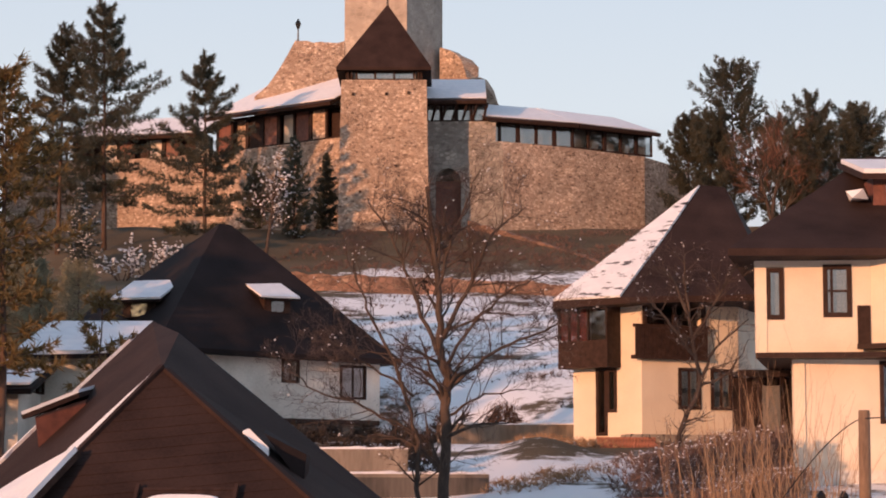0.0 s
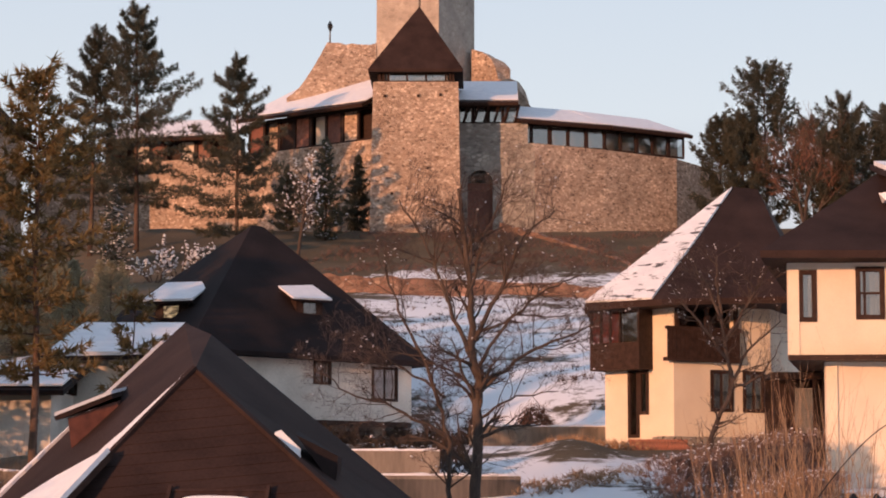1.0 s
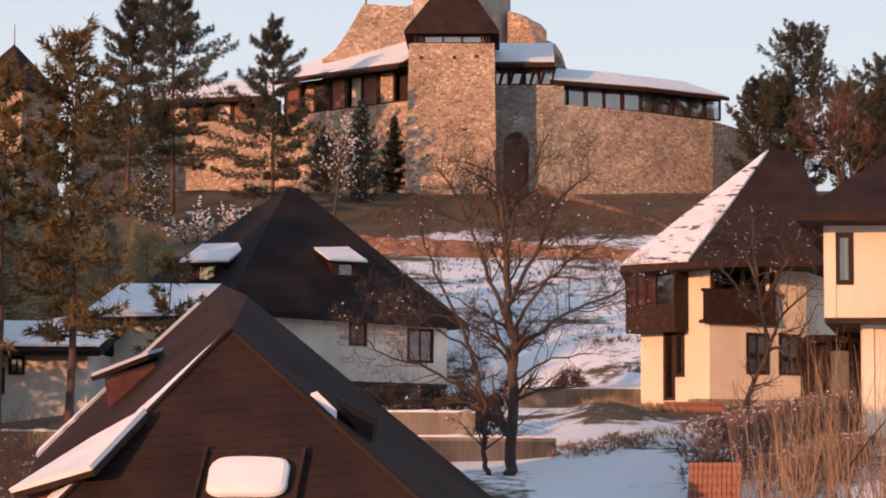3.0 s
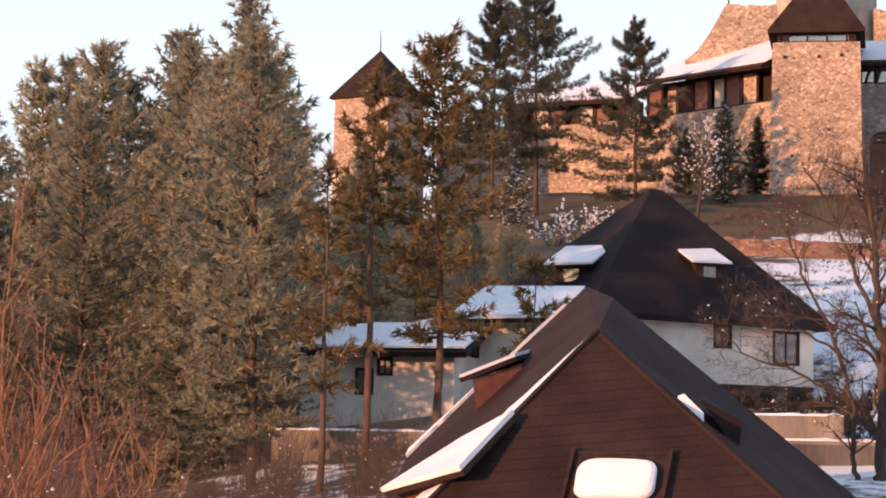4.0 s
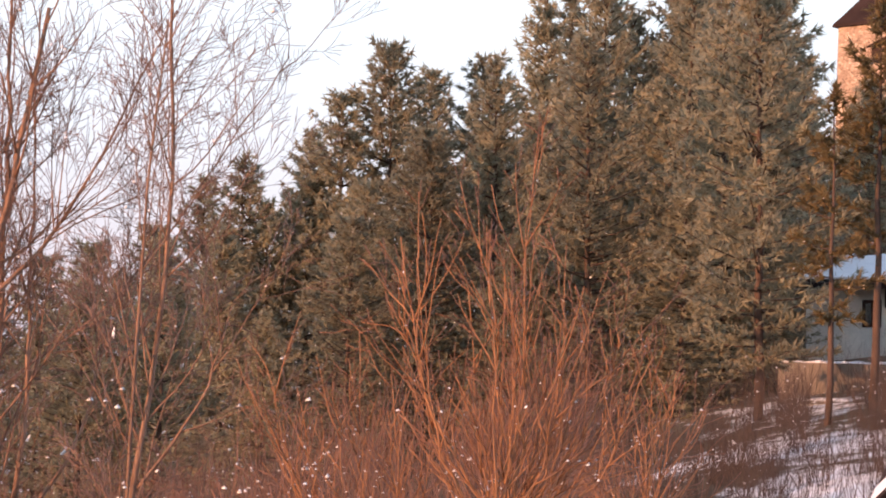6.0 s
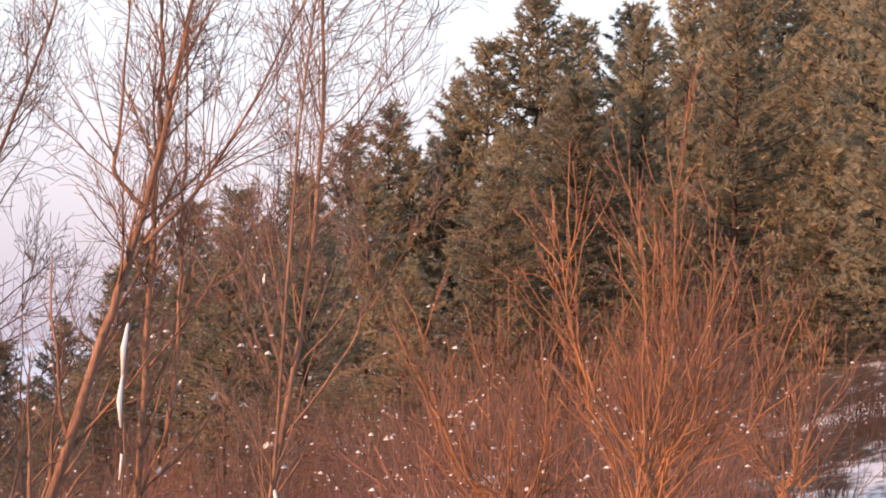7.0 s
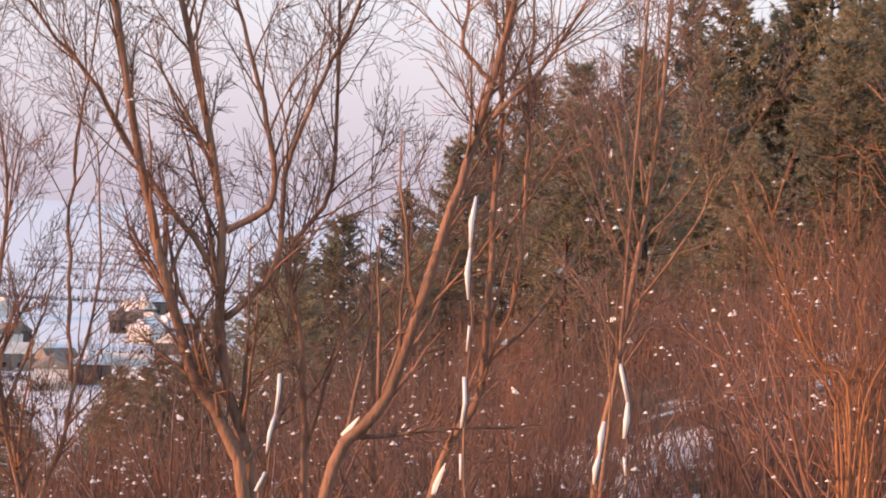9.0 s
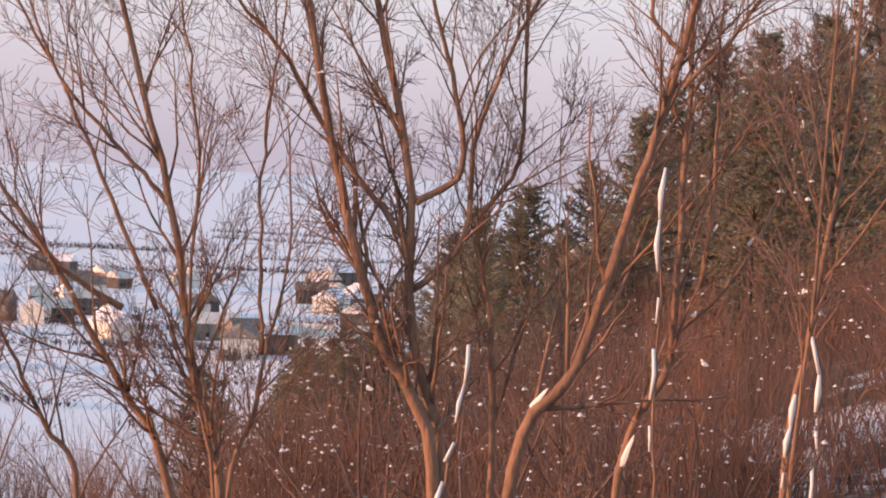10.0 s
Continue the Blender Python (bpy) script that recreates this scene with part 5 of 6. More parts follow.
for z in (0.35, 1.0):
    part("rail", box(-0.1, 3.1, 0.013, 0.05, z, z + 0.08), PICKET_WOOD, fence)
for x in (7.55, 8.0):
    lamp = thing("garden_lamp", pose(x, 46.5, 0.9), "small black garden lantern", "lamp")
    V, F = tubes([[(Vector((0, 0, 0)), 0.02), (Vector((0, 0, 0.8)), 0.02)]], 6)
    mesh_object("pole", V, F, METAL, lamp)
    part("lantern", hull([(a * w, b * w, z) for w, z in ((0.04, 0.78), (0.09, 0.96), (0.02, 1.06)) for a in (-1, 1) for b in (-1, 1)]), METAL, lamp)

# ---------------------------------------------------------------- the old house behind the thin pines
oh = thing("old_white_house", pose(-17.5, 83, 0), "old white plastered house with a snowy roof behind pines", "house")
pts = [(-3.2, -1), (2.4, -0.6), (2.4, 7), (-3.2, 7)]
hol = [(2.05, 2.65, 4.3, 5.2), (2.85, 3.35, 5.0, 5.6)]
skirt(oh, pts, 1.2, 5.85, PLASTER_OLD, holes={0: hol})
for w in hol:
    add_window(oh, pts[0], pts[1], *w, curtain=None)
part("roof", slab([(-3.9, -1.9, 5.8), (3.0, -1.5, 5.8), (3.0, 5, 7.2), (-3.9, 5, 7.2)], 0.2), SHINGLE_BLACK, oh)
part("roof_snow", slab([(-3.7, -1.5, 6.03), (2.9, -1.2, 6.03), (2.9, 4.5, 7.24), (-3.7, 4.5, 7.24)], 0.08), SNOW, oh, "thin snow")
oh2 = thing("snowy_annex", pose(-14.0, 88, 0), "low white annex with thick snow on its roof", "house")
pts = [(-1.6, -1), (2.4, -1), (2.4, 4), (-1.6, 4)]
skirt(oh2, pts, 2.0, 7.3, PLASTER_OLD, holes={0: [(0.1, 0.6, 5.9, 6.8)]})
add_window(oh2, pts[0], pts[1], 0.1, 0.6, 5.9, 6.8, curtain=None)
part("roof", slab([(-2.1, -2.0, 7.25), (2.4, -2.0, 7.35), (2.6, 4, 9.0), (-1.6, 4, 9.0)], 0.16), SHINGLE_BLACK, oh2)
part("roof_snow", slab([(-2.0, -1.95, 7.45), (2.3, -1.9, 7.5), (2.5, 3.5, 9.0), (-1.5, 3.5, 9.0)], 0.16), SNOW, oh2, "thick snow")


# ---------------------------------------------------------------- shrubs and willows close by
def twig_clump(seed, stems, height, spread, radius, side=2):
    """Upright wands from one root with a few side twigs: polylines."""
    r2 = random.Random(seed)
    paths = []
    for _ in range(stems):
        a, lean = r2.uniform(0, 6.283), r2.uniform(0.02, spread)
        d = Vector((math.cos(a) * lean, math.sin(a) * lean, 1)).normalized()
        p = Vector((r2.gauss(0, 0.18), r2.gauss(0, 0.18), -0.1))
        ln, n, r = height * r2.uniform(0.55, 1.1), 6, radius * r2.uniform(0.5, 1.2)
        path = [(p.copy(), r)]
        for i in range(n):
            d = (d + Vector((r2.gauss(0, 0.12), r2.gauss(0, 0.12), 0.05))).normalized()
            p = p + d * (ln / n)
            path.append((p.copy(), max(r * (1 - 0.85 * (i + 1) / n), 0.0018)))
        paths.append(path)
        for _ in range(side):
            i = r2.randint(2, n - 1)
            q, rr = path[i]
            e = (path[i + 1][0] - q).normalized() + Vector((r2.gauss(0, 0.45), r2.gauss(0, 0.45), r2.gauss(0, 0.15)))
            e.normalize()
            l2 = ln * r2.uniform(0.12, 0.3)
            mid = q + e * l2 * 0.5 + Vector((0, 0, 0.02))
            paths.append([(q, rr * 0.6), (mid, rr * 0.4), (q + e * l2 + Vector((0, 0, l2 * 0.2)), 0.0016)])
    return paths


def shrub(name, m, seed, stems, height, spread, radius, mat, label, side=3, snow=0, crumb=(0.01, 0.03), category="shrub"):
    t = thing(name, m, label, category)
    paths = twig_clump(seed, stems, height, spread, radius, side)
    for path in paths:
        if len(path) > 3:
            V, F = tubes([path], 6)
            mesh_object("wand", V, F, mat, t, smooth=True)
    V, F = tubes([p for p in paths if len(p) <= 3], 4)
    tagged(mesh_object("side_twig", V, F, mat, t, smooth=True), kind="stuff")
    if snow:
        r2 = random.Random(seed)
        V, F = crumbs([r2.choice(r2.choice(paths))[0] for _ in range(snow)], np.random.default_rng(seed), *crumb)
        tagged(fast_mesh("snow_dusting", V, F, SNOW, t), kind="stuff")
    return t


def thicket(name, spots, variants, mat, label, snow=0, crumb=(0.02, 0.05)):
    """Many shrubs grown together, too dense to count: one mesh, with its snow as another."""
    r2, rnd = random.Random(77), np.random.default_rng(77)
    made = []
    for paths in variants:
        V, F = tubes(paths, 3)
        made.append((np.array([tuple(v) for v in V]), np.array([f for f in F if len(f) == 4])))
    VV, FF, off, bits = [], [], 0, []
    for x, y, s in spots:
        V, F = r2.choice(made)
        a = r2.uniform(0, 6.283)
        R = np.array([[math.cos(a), -math.sin(a), 0], [math.sin(a), math.cos(a), 0], [0, 0, 1]])
        W = (V * s) @ R.T + np.array([x, y, ground_z(x, y) - 0.1])
        VV.append(W), FF.append(F + off)
        off += len(V)
        if snow:
            bits.append(W[rnd.integers(0, len(W), snow)])
    ob = fast_mesh(name, np.concatenate(VV), np.concatenate(FF), mat, None)
    tagged(ob, label, "shrubs", kind="stuff")
    if snow:
        V, F = crumbs(np.concatenate(bits), rnd, *crumb)
        tagged(fast_mesh("snow_crumbs", V, F, SNOW, None), "crumbs of snow caught in bare shrubs", "snow", kind="stuff")


def polar(far, side):
    return -far * math.sin(radians(side)), far * math.cos(radians(side))


rt = random.Random(5)
variants = [twig_clump(200 + i, 42, 3.2, 0.5, 0.014, 3) for i in range(5)]
spots = [[], [], []]
for _ in range(190):
    far, side = rt.uniform(27, 68), 19.5 + 26 * rt.random() ** 1.5
    x, y = polar(far, side)
    k = 0 if noise.noise((x * 0.16, y * 0.16, 2.0)) > 0.02 else 1 if noise.noise((x * 0.2, y * 0.2, 9.0)) > 0 else 2
    spots[k].append((x, y, rt.uniform(0.6, 1.4)))
for _ in range(40):  # on the bank above the valley
    spots[1].append((*polar(rt.uniform(34, 95), rt.uniform(41, 51)), rt.uniform(0.6, 1.3)))
thicket("shrub_thicket", spots[0], variants, TWIG_DULL, "dense red-brown bare shrubs below the pine wood", 2, (0.012, 0.06))
thicket("dark_thicket", spots[1], variants, HEDGE_TWIG, "dark purple-brown bare shrubs below the pine wood", 3, (0.012, 0.07))
thicket("brown_thicket", spots[2], variants, TWIG_RED, "orange-brown bare shrubs below the pine wood", 2, (0.012, 0.06))
# taller branching bushes among them
bush = [bare_tree("bare_bush", pose(0, 0, 0), [((0.15 * math.cos(k * 2.4), 0.15 * math.sin(k * 2.4), -0.1), (0.5 * math.cos(k * 2.4), 0.5 * math.sin(k * 2.4), 1), 3.4, 0.028) for k in range(8)],
                  [(8, 0.08, 0.02, 6, 0.5, 40), (6, 0.14, 0.04, 5, 0.5, 42), (4, 0.18, 0.02, 0, 0, 0)], 400 + i, (TWIG_RED, TWIG_DULL, HEDGE_TWIG)[i], (TWIG_RED, TWIG_DULL, HEDGE_TWIG)[i],
                  "leafless spreading bush with snow in its forks", "shrub", "bare bushes", 70, (0.015, 0.045)) for i in range(3)]
placed = []
for i in range(24):
    x, y = polar(rt.uniform(23, 48), rt.uniform(21, 46))
    m = Matrix.LocRotScale((x, y, ground_z(x, y) - 0.05), Euler((0, 0, rt.uniform(0, 6.28))), (rt.uniform(0.9, 1.3),) * 3)
    if i < 3:
        placed.append(m)
    else:
        copy_thing(bush[i % 3], m)
for b, m in zip(bush, placed):
    b.matrix_basis = m
variants = [twig_clump(300 + i, 30, 2.0, 0.7, 0.010, 3) for i in range(3)]
spots = [(*polar(rt.uniform(44, 66), rt.uniform(11.5, 19)), rt.uniform(0.6, 1.2)) for _ in range(90)]
thicket("dry_undergrowth", spots, variants, TWIG_GREY, "grey-brown undergrowth below the thin pines", 3)

# straw-coloured shrubs by the garden
for seed, x, y, h, n in ((64, 5.6, 46, 4.0, 44), (65, 6.5, 47, 4.8, 48), (66, 7.3, 46.5, 4.3, 38), (67, 4.9, 47, 3.4, 24), (68, 8.0, 48, 3.8, 26)):
    shrub("dry_shrub", pose(x, y, ground_z(x, y)), seed, n, h, 0.4, 0.017, TWIG_STRAW, "straw-coloured bare shrub beside the garden wall", 3)

# dry grass and brush: a heap on the terrace, the edges of the banks, the hollow by the old house
def brush(name, spots, size, mat, label, seed, snow=0):
    """Tufts of dead grass rooted on the ground: spots are (x, y, radius, height, count)."""
    r2, rnd = random.Random(seed), np.random.default_rng(seed)
    pts, dirs = [], []
    for cx, cy, rad, high, count in spots:
        for _ in range(count):
            a, d = r2.uniform(0, 6.283), r2.random() ** 0.6
            x, y = cx + rad * d * math.cos(a), cy + rad * d * math.sin(a)
            pts.append((x, y, ground_z(x, y) + high * (1 - d * d) * r2.uniform(0.5, 1.0))), dirs.append((0.5 * math.cos(a), 0.5 * math.sin(a), 0.4))
    V, F = tuft_mesh(pts, dirs, size, rnd, 7, 0.05)
    ob = tagged(fast_mesh(name, V, F, mat, None), label, "dry grass", kind="stuff")
    if snow:
        V, F = crumbs([pts[i] for i in rnd.choice(len(pts), snow)], rnd, 0.03, 0.1)
        tagged(fast_mesh("snow_crumbs", V, F, SNOW, None), "crumbs of snow on dead grass", "snow", kind="stuff")
    return ob


brush("brush_heap", [(2.1, 82.9, 1.0, 1.5, 320)], 0.4, TWIG_RED, "red-brown heap of dry brush on the terrace", 91)
# the bushes by the old house carry the hollow's shade in their colour
brush("hollow_bushes", [(-3.4 + 0.55 * k, 65.2 + 0.35 * (k % 3), 0.6, 1.0 + 0.16 * (k % 2), 150) for k in range(6)], 0.34, BRUSH_SHADED, "leafless bushes with shade in their colour in the hollow below the old house", 96, 12)
brush("shaded_bushes", [(-0.2, 83.6, 1.2, 1.5, 320), (-1.6, 82.6, 1.2, 1.5, 320), (-2.8, 81.9, 1.2, 1.5, 320), (-4.0, 81.3, 1.2, 1.5, 320), (-5.1, 80.9, 1.0, 1.4, 240), (0.9, 83.4, 0.9, 0.9, 160)], 0.45, BRUSH_SHADED, "leafless bushes with shade in their colour beside the old house", 92, 60)
rb = random.Random(15)
edge = [(1.2 + 0.35 * k + rb.uniform(-0.3, 0.3), 61 + 0.25 * k + rb.uniform(-0.5, 0.5), 0.5, 0.35, 40) for k in range(9)]
brush("dead_grass", edge + [(2.6 + 0.4 * k, 73.5 + rb.uniform(-1.5, 1.5), 0.7, 0.25, 46) for k in range(7)], 0.22, TWIG_STRAW, "dead grass and litter along the snowy bank", 93, 90)
brush("slope_grass", [(rb.uniform(-12, 18), rb.uniform(166, 186), 1.5, 0.2, 26) for _ in range(120)], 0.35, TWIG_DULL, "dead brown grass below the castle wall", 94)
brush("slope_tufts", [(rb.uniform(-6, 12), rb.uniform(92, 150), 1.0, 0.15, 10) for _ in range(150)], 0.3, TWIG_GREY, "grass tufts poking through the snow slope", 95)

# clipped hedges dusted with snow
def hedge(name, a, b, width, height, seed, label):
    r2, rnd = random.Random(seed), np.random.default_rng(seed)
    t = thing(name, pose(*a, 0), label, "hedge")
    a, b = Vector((*a, 0)), Vector((*b, 0))
    n = int((b - a).length * 60)
    pts, dirs, top = [], [], []
    for _ in range(n * 4):
        u, w, hh = r2.random(), r2.uniform(-1, 1), r2.random() ** 0.6
        p = a.lerp(b, u)
        g = ground_z(p.x, p.y)
        q = p + Vector((w * width * (1 - 0.25 * hh), r2.uniform(-0.3, 0.3), g + hh * height * (1 + 0.08 * math.sin(u * 23))))
        pts.append(q - a), dirs.append(Vector((w, -0.3, hh)))
        if hh > 0.9:
            top.append(q - a + Vector((0, 0, 0.1)))
    V, F = tuft_mesh(pts, dirs, 0.26, rnd, 9, 0.035)
    tagged(fast_mesh("foliage", V, F, HEDGE_TWIG, t), kind="stuff")
    V, F = crumbs(top, rnd, 0.015, 0.05)
    tagged(fast_mesh("snow_dusting", V, F, SNOW, t), kind="stuff")


hedge("hedge", (4.2, 53), (8.7, 60.5), 0.7, 1.6, 71, "purple-brown clipped hedge dusted with snow")
hedge("hedge", (5.9, 52.5), (8.6, 56.5), 0.6, 0.95, 72, "low purple-brown hedge with snow on top")

# willows: stems that spread from the bank
SPEC = [(10, 0.045, 0.03, 10, 0.36, 34), (6, 0.10, 0.07, 7, 0.5, 38), (4, 0.13, 0.05, 5, 0.6, 40), (3, 0.15, 0.03, 0, 0, 0)]


def bent(points, seg, rnd, wander):
    """A smooth line through a few points, with a little wander."""
    pts = [points[0] * 2 - points[1], *points, points[-1] * 2 - points[-2]]
    out = []
    for a, b, c, d in zip(pts, pts[1:], pts[2:], pts[3:]):
        for i in range(seg):
            u = i / seg
            p = 0.5 * ((2 * b) + (c - a) * u + (2 * a - 5 * b + 4 * c - d) * u ** 2 + (3 * b - a - 3 * c + d) * u ** 3)
            out.append(p + Vector((rnd.gauss(0, wander), rnd.gauss(0, wander), rnd.gauss(0, wander))))
    return out + [points[-1]]


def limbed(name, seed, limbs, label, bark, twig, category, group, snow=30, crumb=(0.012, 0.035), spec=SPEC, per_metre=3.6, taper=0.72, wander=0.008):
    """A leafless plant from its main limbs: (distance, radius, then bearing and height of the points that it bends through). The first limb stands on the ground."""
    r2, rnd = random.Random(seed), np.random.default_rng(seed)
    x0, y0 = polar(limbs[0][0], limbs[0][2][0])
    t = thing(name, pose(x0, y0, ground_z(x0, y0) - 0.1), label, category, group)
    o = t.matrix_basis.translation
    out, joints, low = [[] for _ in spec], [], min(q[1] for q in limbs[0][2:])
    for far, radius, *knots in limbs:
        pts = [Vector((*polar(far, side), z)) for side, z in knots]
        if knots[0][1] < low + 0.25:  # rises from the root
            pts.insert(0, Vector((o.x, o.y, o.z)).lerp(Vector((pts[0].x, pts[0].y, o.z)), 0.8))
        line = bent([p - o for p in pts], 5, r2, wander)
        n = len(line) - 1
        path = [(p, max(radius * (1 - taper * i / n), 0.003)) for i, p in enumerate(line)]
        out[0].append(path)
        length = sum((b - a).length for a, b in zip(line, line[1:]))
        for k in range(int(length * per_metre)):
            s = r2.uniform(0.22, 1.0) * n
            i = min(int(s), n - 1)
            q = line[i].lerp(line[i + 1], s - i)
            axis = (line[i + 1] - line[i]).normalized()
            side = axis.orthogonal().normalized()
            side.rotate(Matrix.Rotation(r2.uniform(0, 6.283), 3, axis))
            th = radians(spec[0][5] * r2.uniform(0.6, 1.3))
            joints.append(q)
            grow(r2, q, axis * math.cos(th) + side * math.sin(th), spec[0][4] * r2.uniform(1.6, 4.0) * (1.25 - 0.5 * s / n), max(min(path[i][1] * 0.45, radius * 0.35), 0.005), 1, out, spec, joints)
    for lv, (part_name, sides) in enumerate((("trunk", 9), ("limb", 6))):
        for path in out[lv]:
            V, F = tubes([path], sides)
            mesh_object(part_name, V, F, bark, t, smooth=True)
    V, F = tubes([p for lv in out[2:] for p in lv], 3)
    tagged(mesh_object("twig_crown", V, F, twig, t, smooth=True), kind="stuff")
    V, F = crumbs([q + Vector((0, 0, 0.01)) for q in r2.choices(joints, k=snow)], rnd, *crumb)
    tagged(fast_mesh("snow_dusting", V, F, SNOW, t), kind="stuff")
    return t


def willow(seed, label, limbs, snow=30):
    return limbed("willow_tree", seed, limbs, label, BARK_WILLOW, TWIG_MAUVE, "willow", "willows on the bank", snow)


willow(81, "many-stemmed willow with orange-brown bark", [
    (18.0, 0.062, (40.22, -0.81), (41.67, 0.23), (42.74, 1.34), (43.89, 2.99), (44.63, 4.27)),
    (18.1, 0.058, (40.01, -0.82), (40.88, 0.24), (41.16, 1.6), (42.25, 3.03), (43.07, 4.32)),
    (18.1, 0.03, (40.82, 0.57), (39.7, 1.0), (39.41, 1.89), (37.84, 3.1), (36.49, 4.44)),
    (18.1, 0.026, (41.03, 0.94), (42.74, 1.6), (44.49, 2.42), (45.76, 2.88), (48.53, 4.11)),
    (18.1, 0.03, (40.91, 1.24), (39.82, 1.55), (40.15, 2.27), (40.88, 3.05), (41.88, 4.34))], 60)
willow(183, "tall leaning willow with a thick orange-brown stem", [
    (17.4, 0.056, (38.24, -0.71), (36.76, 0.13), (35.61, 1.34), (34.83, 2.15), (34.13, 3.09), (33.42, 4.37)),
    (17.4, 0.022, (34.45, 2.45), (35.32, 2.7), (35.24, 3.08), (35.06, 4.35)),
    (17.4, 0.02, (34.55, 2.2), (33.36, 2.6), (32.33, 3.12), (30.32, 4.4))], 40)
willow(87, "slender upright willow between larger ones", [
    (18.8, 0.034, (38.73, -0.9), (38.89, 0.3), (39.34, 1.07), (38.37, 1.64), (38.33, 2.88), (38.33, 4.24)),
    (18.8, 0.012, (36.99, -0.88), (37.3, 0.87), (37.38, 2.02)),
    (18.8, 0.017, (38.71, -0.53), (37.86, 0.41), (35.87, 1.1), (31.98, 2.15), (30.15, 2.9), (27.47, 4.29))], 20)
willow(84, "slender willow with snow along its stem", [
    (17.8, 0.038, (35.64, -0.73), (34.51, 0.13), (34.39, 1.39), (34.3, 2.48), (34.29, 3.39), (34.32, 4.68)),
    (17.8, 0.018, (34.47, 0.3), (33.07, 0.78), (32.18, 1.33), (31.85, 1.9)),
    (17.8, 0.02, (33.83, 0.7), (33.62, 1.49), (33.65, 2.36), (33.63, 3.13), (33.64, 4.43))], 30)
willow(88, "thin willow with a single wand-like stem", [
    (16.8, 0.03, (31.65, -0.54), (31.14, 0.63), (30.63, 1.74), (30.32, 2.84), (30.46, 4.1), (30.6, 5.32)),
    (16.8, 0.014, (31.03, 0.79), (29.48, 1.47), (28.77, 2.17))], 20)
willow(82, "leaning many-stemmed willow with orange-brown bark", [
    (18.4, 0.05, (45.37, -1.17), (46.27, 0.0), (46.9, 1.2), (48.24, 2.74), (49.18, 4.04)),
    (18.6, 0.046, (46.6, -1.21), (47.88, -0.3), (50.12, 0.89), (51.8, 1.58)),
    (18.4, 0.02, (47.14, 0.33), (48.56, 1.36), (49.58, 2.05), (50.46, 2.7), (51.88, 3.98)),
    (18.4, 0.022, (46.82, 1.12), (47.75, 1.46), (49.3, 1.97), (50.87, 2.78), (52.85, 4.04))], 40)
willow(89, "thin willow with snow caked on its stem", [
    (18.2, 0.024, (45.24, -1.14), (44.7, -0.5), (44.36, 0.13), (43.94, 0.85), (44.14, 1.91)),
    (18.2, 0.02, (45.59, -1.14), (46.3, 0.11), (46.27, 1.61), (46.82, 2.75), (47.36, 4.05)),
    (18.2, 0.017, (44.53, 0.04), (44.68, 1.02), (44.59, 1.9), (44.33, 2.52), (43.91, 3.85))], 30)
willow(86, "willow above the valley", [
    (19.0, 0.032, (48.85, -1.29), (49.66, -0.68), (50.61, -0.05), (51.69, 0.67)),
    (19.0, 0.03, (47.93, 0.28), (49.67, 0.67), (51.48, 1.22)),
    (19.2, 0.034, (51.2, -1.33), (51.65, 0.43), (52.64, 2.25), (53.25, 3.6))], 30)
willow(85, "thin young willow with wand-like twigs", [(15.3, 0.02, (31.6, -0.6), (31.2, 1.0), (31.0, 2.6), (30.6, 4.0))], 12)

# orange willow shrubs: fans of wands, which part at about the height of the bank
def fan_shrub(seed, far, side, fork, top, width, count, radius, label):
    r3 = random.Random(seed)
    limbs = []
    for k in range(count):
        off = r3.uniform(-1, 1)
        reach = (top - fork) * r3.uniform(0.55, 1.0) * (1 - 0.25 * abs(off))
        start, tip = side + 0.35 * off + r3.gauss(0, 0.25), side + width * off + r3.gauss(0, 0.5)
        limbs.append((far + r3.uniform(-0.5, 0.5), radius * r3.uniform(0.5, 1.25), (start, fork + r3.uniform(-0.15, 0.1)), (start + (tip - start) * 0.55 + r3.gauss(0, 0.25), fork + reach * 0.42), (tip, fork + reach)))
    return limbed("willow_shrub", seed, limbs, label, TWIG_ORANGE, TWIG_RED, "shrub", "willow shrubs", 50, (0.006, 0.016),
                  [(9, 0.06, 0.02, 7, 0.20, 30), (5, 0.10, 0.05, 3, 0.5, 34), (3, 0.13, 0.04, 0, 0, 0)], 3.2, 0.85, 0.012)


fan_shrub(61, 13.2, 22.2, 0.6, 3.0, 3.6, 22, 0.013, "tall orange-brown willow shrub with fanned stems")
fan_shrub(62, 15.5, 25.4, 0.2, 2.2, 2.6, 12, 0.012, "orange-brown willow shrub behind a larger one")
fan_shrub(63, 14.5, 18.6, 0.5, 2.0, 0.9, 7, 0.009, "slim red-brown shrub with snow on its twigs")

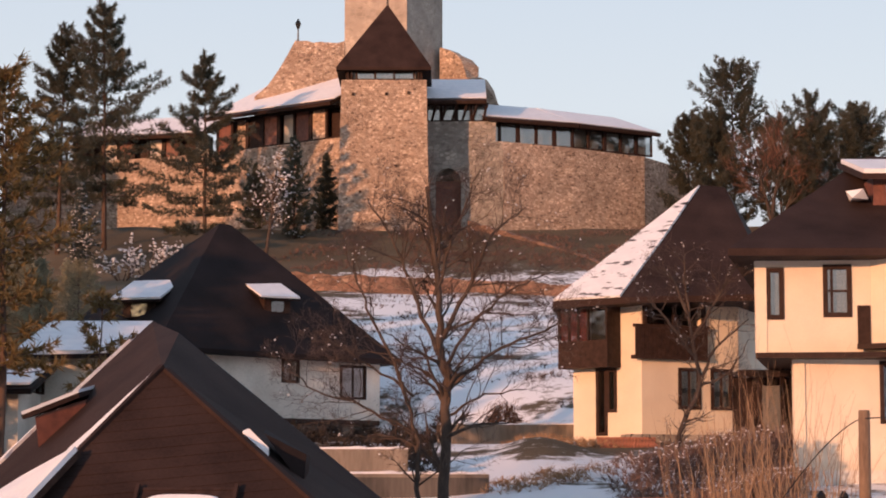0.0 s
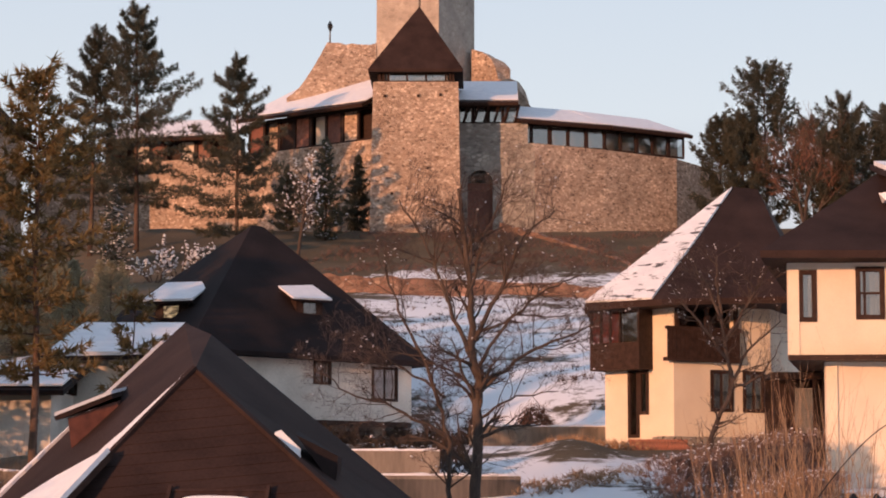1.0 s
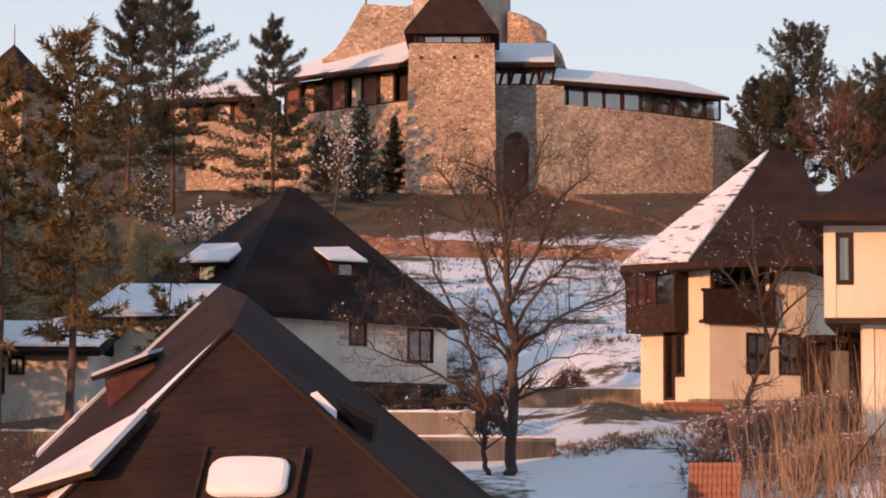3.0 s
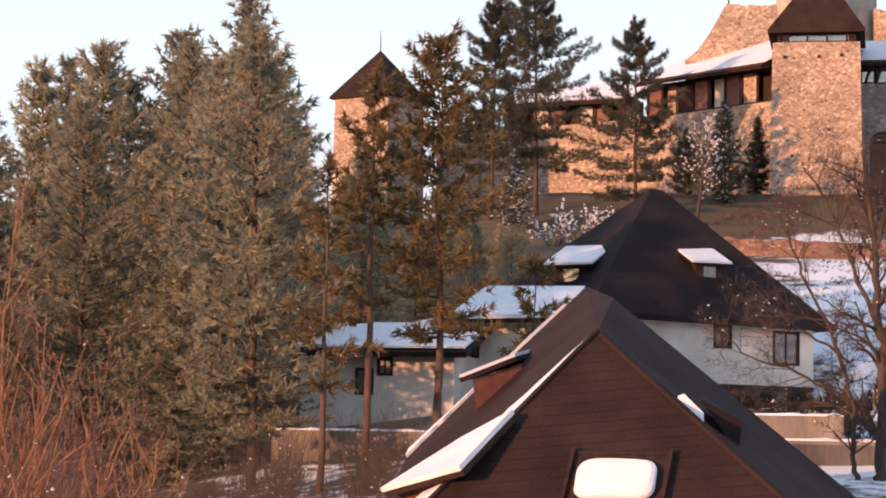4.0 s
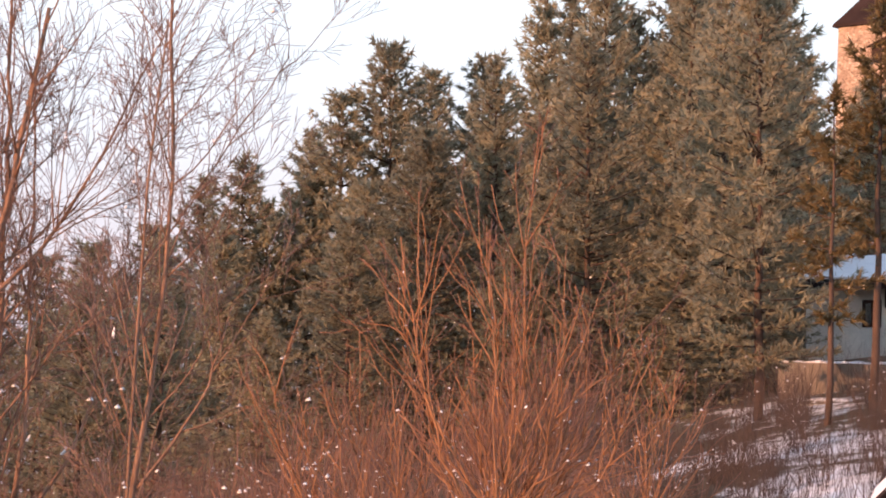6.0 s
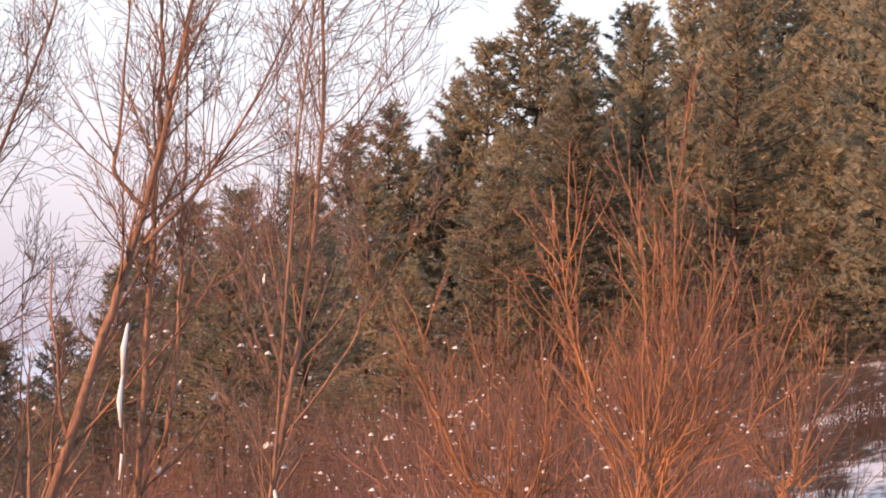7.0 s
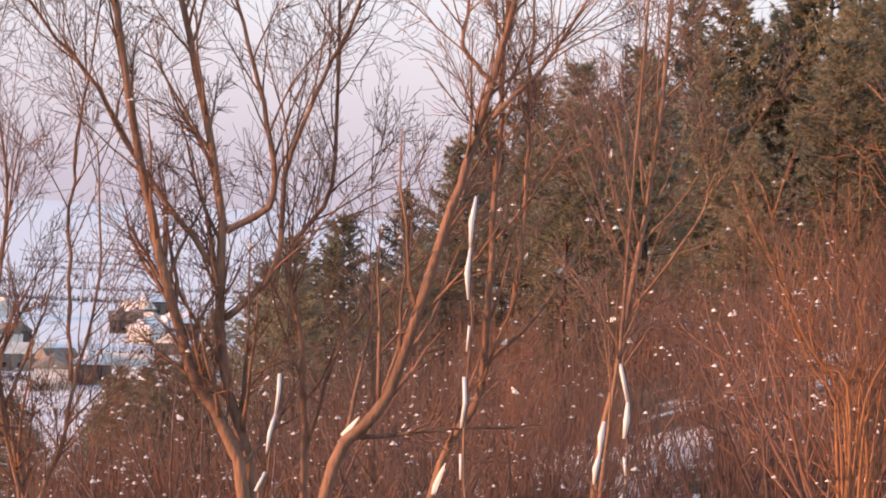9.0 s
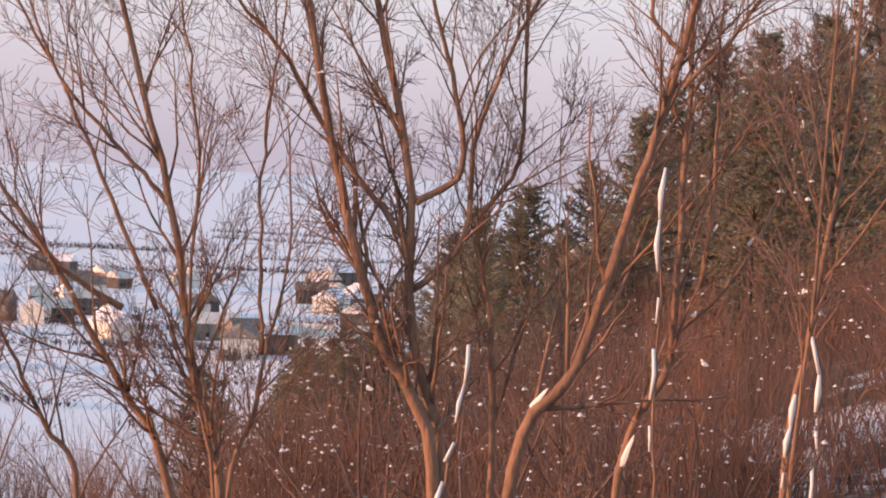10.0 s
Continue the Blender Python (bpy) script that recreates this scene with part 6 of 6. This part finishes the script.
# the walnut in the middle, and the crooked tree before the white house
limbed("walnut_tree", 11, [
    (57, 0.17, (-0.01, 1.86), (-0.08, 4.09), (0.08, 5.76), (0.17, 7.44), (0.41, 9.56)),
    (57, 0.075, (0.64, 1.86), (0.64, 3.26), (1.17, 5.0), (1.88, 6.46), (2.23, 7.58)),
    (57, 0.064, (0.03, 5.21), (0.62, 6.6), (1.18, 8.01), (1.89, 9.27)),
    (57, 0.064, (-0.0, 5.76), (-0.72, 7.16), (-1.21, 8.29), (-1.99, 8.99)),
    (57, 0.053, (-0.08, 4.51), (-1.2, 5.41), (-2.32, 5.9), (-3.17, 6.18)),
    (57, 0.045, (-0.06, 5.07), (-0.93, 6.32), (-2.05, 7.16), (-2.82, 7.44)),
    (57, 0.041, (0.64, 3.4), (2.01, 4.09), (3.13, 4.51), (3.97, 5.06)),
    (57, 0.038, (0.68, 4.37), (2.01, 5.2), (2.86, 5.76)),
    (57, 0.045, (0.15, 6.88), (-0.23, 8.29), (-0.65, 9.28), (-0.93, 9.99)),
    (57, 0.038, (-0.06, 3.82), (-1.06, 4.37), (-2.04, 4.51))], "wide bare walnut tree with snow in its forks", BARK_GREY, TWIG_GREY, "bare tree", "", 420, (0.018, 0.05),
       [(10, 0, 0, 0, 0.50, 50), (8, 0.14, 0.04, 10, 0.46, 48), (5, 0.18, 0.02, 8, 0.5, 48), (3, 0.2, 0.02, 0, 0, 0)], 4.2, 0.72, 0.03)
limbed("small_tree", 5, [
    (63, 0.095, (-5.93, 2.22), (-5.72, 3.43), (-6.3, 4.8), (-6.15, 6.18), (-6.0, 7.41), (-6.0, 8.49)),
    (63, 0.055, (-6.28, 4.8), (-6.7, 5.86), (-7.54, 6.7)),
    (63, 0.05, (-6.19, 5.72), (-5.53, 6.72), (-5.05, 7.26)),
    (63, 0.05, (-6.15, 6.18), (-6.86, 7.4), (-7.29, 8.24)),
    (63, 0.045, (-6.06, 6.79), (-5.69, 7.87), (-5.27, 8.11)),
    (63, 0.04, (-6.31, 4.87), (-7.04, 5.25), (-7.53, 6.16))], "small crooked bare tree with frosted twigs", BARK_GREY, TWIG_GREY, "bare tree", "", 260, (0.016, 0.04),
       [(10, 0, 0, 0, 0.30, 48), (6, 0.14, 0.05, 6, 0.5, 45), (4, 0.18, 0.03, 5, 0.5, 45), (3, 0.2, 0.02, 0, 0, 0)], 6.0, 0.75, 0.02)

# cushions of snow in the willows' forks: place, half width, half height, slant
rk = random.Random(6)
for x, y, z, w, hh, slant in ((-10.65, 13.81, -0.16, 0.085, 0.110, 0.9),
                              (-10.30, 14.49, -0.57, 0.095, 0.173, 0.6),
                              (-8.78, 14.28, 1.96, 0.020, 0.049, 0.2),
                              (-9.58, 14.96, 1.08, 0.035, 0.043, 0.7),
                              (-9.81, 14.82, 1.17, 0.030, 0.035, 0.5),
                              (-9.92, 14.75, 0.51, 0.043, 0.030, 0.3),
                              (-9.79, 14.71, 0.15, 0.060, 0.034, -0.4),
                              (-8.73, 14.31, 0.77, 0.057, 0.029, 0.3),
                              (-12.01, 13.42, -0.19, 0.079, 0.026, -0.2),
                              (-12.67, 13.10, 0.41, 0.044, 0.150, 0.3)):
    pts = []
    for k in range(36):  # heaped below, drawn out to a thin tail above
        u = k / 35
        thick = 0.55 * w * (1 - u) ** 0.7 * rk.uniform(0.4, 1.0) + 0.004
        pts.append(Vector((slant * w * (2 * u - 1) + thick * math.cos(k * 2.4), 0.5 * thick * math.sin(k * 2.4) - 0.02, hh * (1.5 * u - 0.7) + 0.25 * thick * math.sin(k * 2.4))))
    lump = hull(pts)
    lump.transform(Matrix.Translation((x, y, z)))
    tagged(part("snow_cushion", lump, SNOW, None), "small cushion of snow caught in a willow fork", "snow", "snow cushions in the willows")

# dead stems caked with snow
rs = random.Random(4)
for foot, tip in (((-9.66, 13.86, -0.09), (-9.65, 13.86, 1.61)), ((-10.89, 12.93, -0.61), (-10.84, 12.97, 0.26)), ((-8.27, 13.59, -0.37), (-8.33, 13.56, 0.52)), ((-8.51, 13.9, -0.64), (-8.48, 13.91, 0.07))):
    a, b = Vector(foot), Vector(tip)
    a -= (b - a) * ((a.z - ground_z(a.x, a.y) + 0.1) / (b - a).z)
    dead = thing("dead_stem", pose(*a), "thin dead stem caked with snow on one side", "branch", "snowy dead stems")
    pts, drift = [], Vector((0, 0, 0))
    for i in range(25):
        drift += Vector((rs.gauss(0, 0.018), rs.gauss(0, 0.018), 0))
        pts.append((b - a) * (i / 24) + drift)
    V, F = tubes([[(p, 0.017 - 0.0005 * i) for i, p in enumerate(pts)]], 6)
    mesh_object("stem", V, F, BARK_WILLOW, dead, smooth=True)
    crust = [pts[i:i + n] for i, n in ((13, 2), (15, 3), (18, 2), (20, 3), (22, 3))]
    V, F = tubes([[(p + Vector((-0.016, -0.014, 0)), (0.017 if 0 < i < len(run) - 1 else 0.010) * rs.uniform(0.7, 1.5)) for i, p in enumerate(run)] for run in crust], 7)
    mesh_object("snow_crust", V, F, SNOW, dead, "caked snow", smooth=True)

# ---------------------------------------------------------------- the town in the valley
rv = random.Random(12)
for i in range(44):
    x, y = polar(rv.uniform(600, 1150), rv.uniform(41, 53))
    w, d, hgt = rv.uniform(9, 16), rv.uniform(8, 11), rv.uniform(4.5, 7.5)
    hs = thing("valley_house", pose(x, y, ground_z(x, y) - 1, 0, 0, rv.uniform(0, 180)), "far pale house with a snowy gable roof in the valley", "house", "houses of the town")
    # dull wall tones put the valley's haze and shade into the colour
    part("wall", box(-w / 2, w / 2, -d / 2, d / 2, 0, hgt + 1), rv.choice((CONCRETE, CONCRETE_SHADED, PLASTER_OLD)), hs)
    part("roof", hull([(sx * (w / 2 + 0.6), sy * (d / 2 + 0.6), hgt + 0.8) for sx in (-1, 1) for sy in (-1, 1)] + [(-w / 2 - 0.6, 0, hgt + 4.2), (w / 2 + 0.6, 0, hgt + 4.2)]), rv.choice((SNOW, SNOW, CONCRETE, PLASTER_OLD)), hs)
    for k in range(3):
        part("window", box(-w / 2 + 1 + k * w / 3.4, -w / 2 + 2.2 + k * w / 3.4, -d / 2 - 0.05, -d / 2 + 0.02, 2.2, 3.6), DARK_WOOD, hs)

# hedgerows and bare trees on the valley floor and on the far slope
pts, dirs = [], []
for i in range(34):
    x, y = polar(rv.uniform(450, 1900), rv.uniform(38, 54))
    a, ln = rv.uniform(-0.5, 0.5) - 0.75, rv.uniform(20, 120)
    for k in range(int(ln * 1.6)):
        q = (x + math.cos(a) * k * 0.6 + rv.uniform(-1, 1), y - math.sin(a) * k * 0.6 + rv.uniform(-1, 1))
        for z in range(3):
            pts.append((*q, ground_z(*q) + 0.6 + z * 1.1 * rv.random())), dirs.append((0, 0, 1))
V, F = tuft_mesh(pts, dirs, 1.6, np.random.default_rng(3), 6, 0.05)
tagged(fast_mesh("hedgerows", V, F, TWIG_GREY, None), "bare hedgerows and bushes in the snowy valley", "hedgerow", kind="stuff")
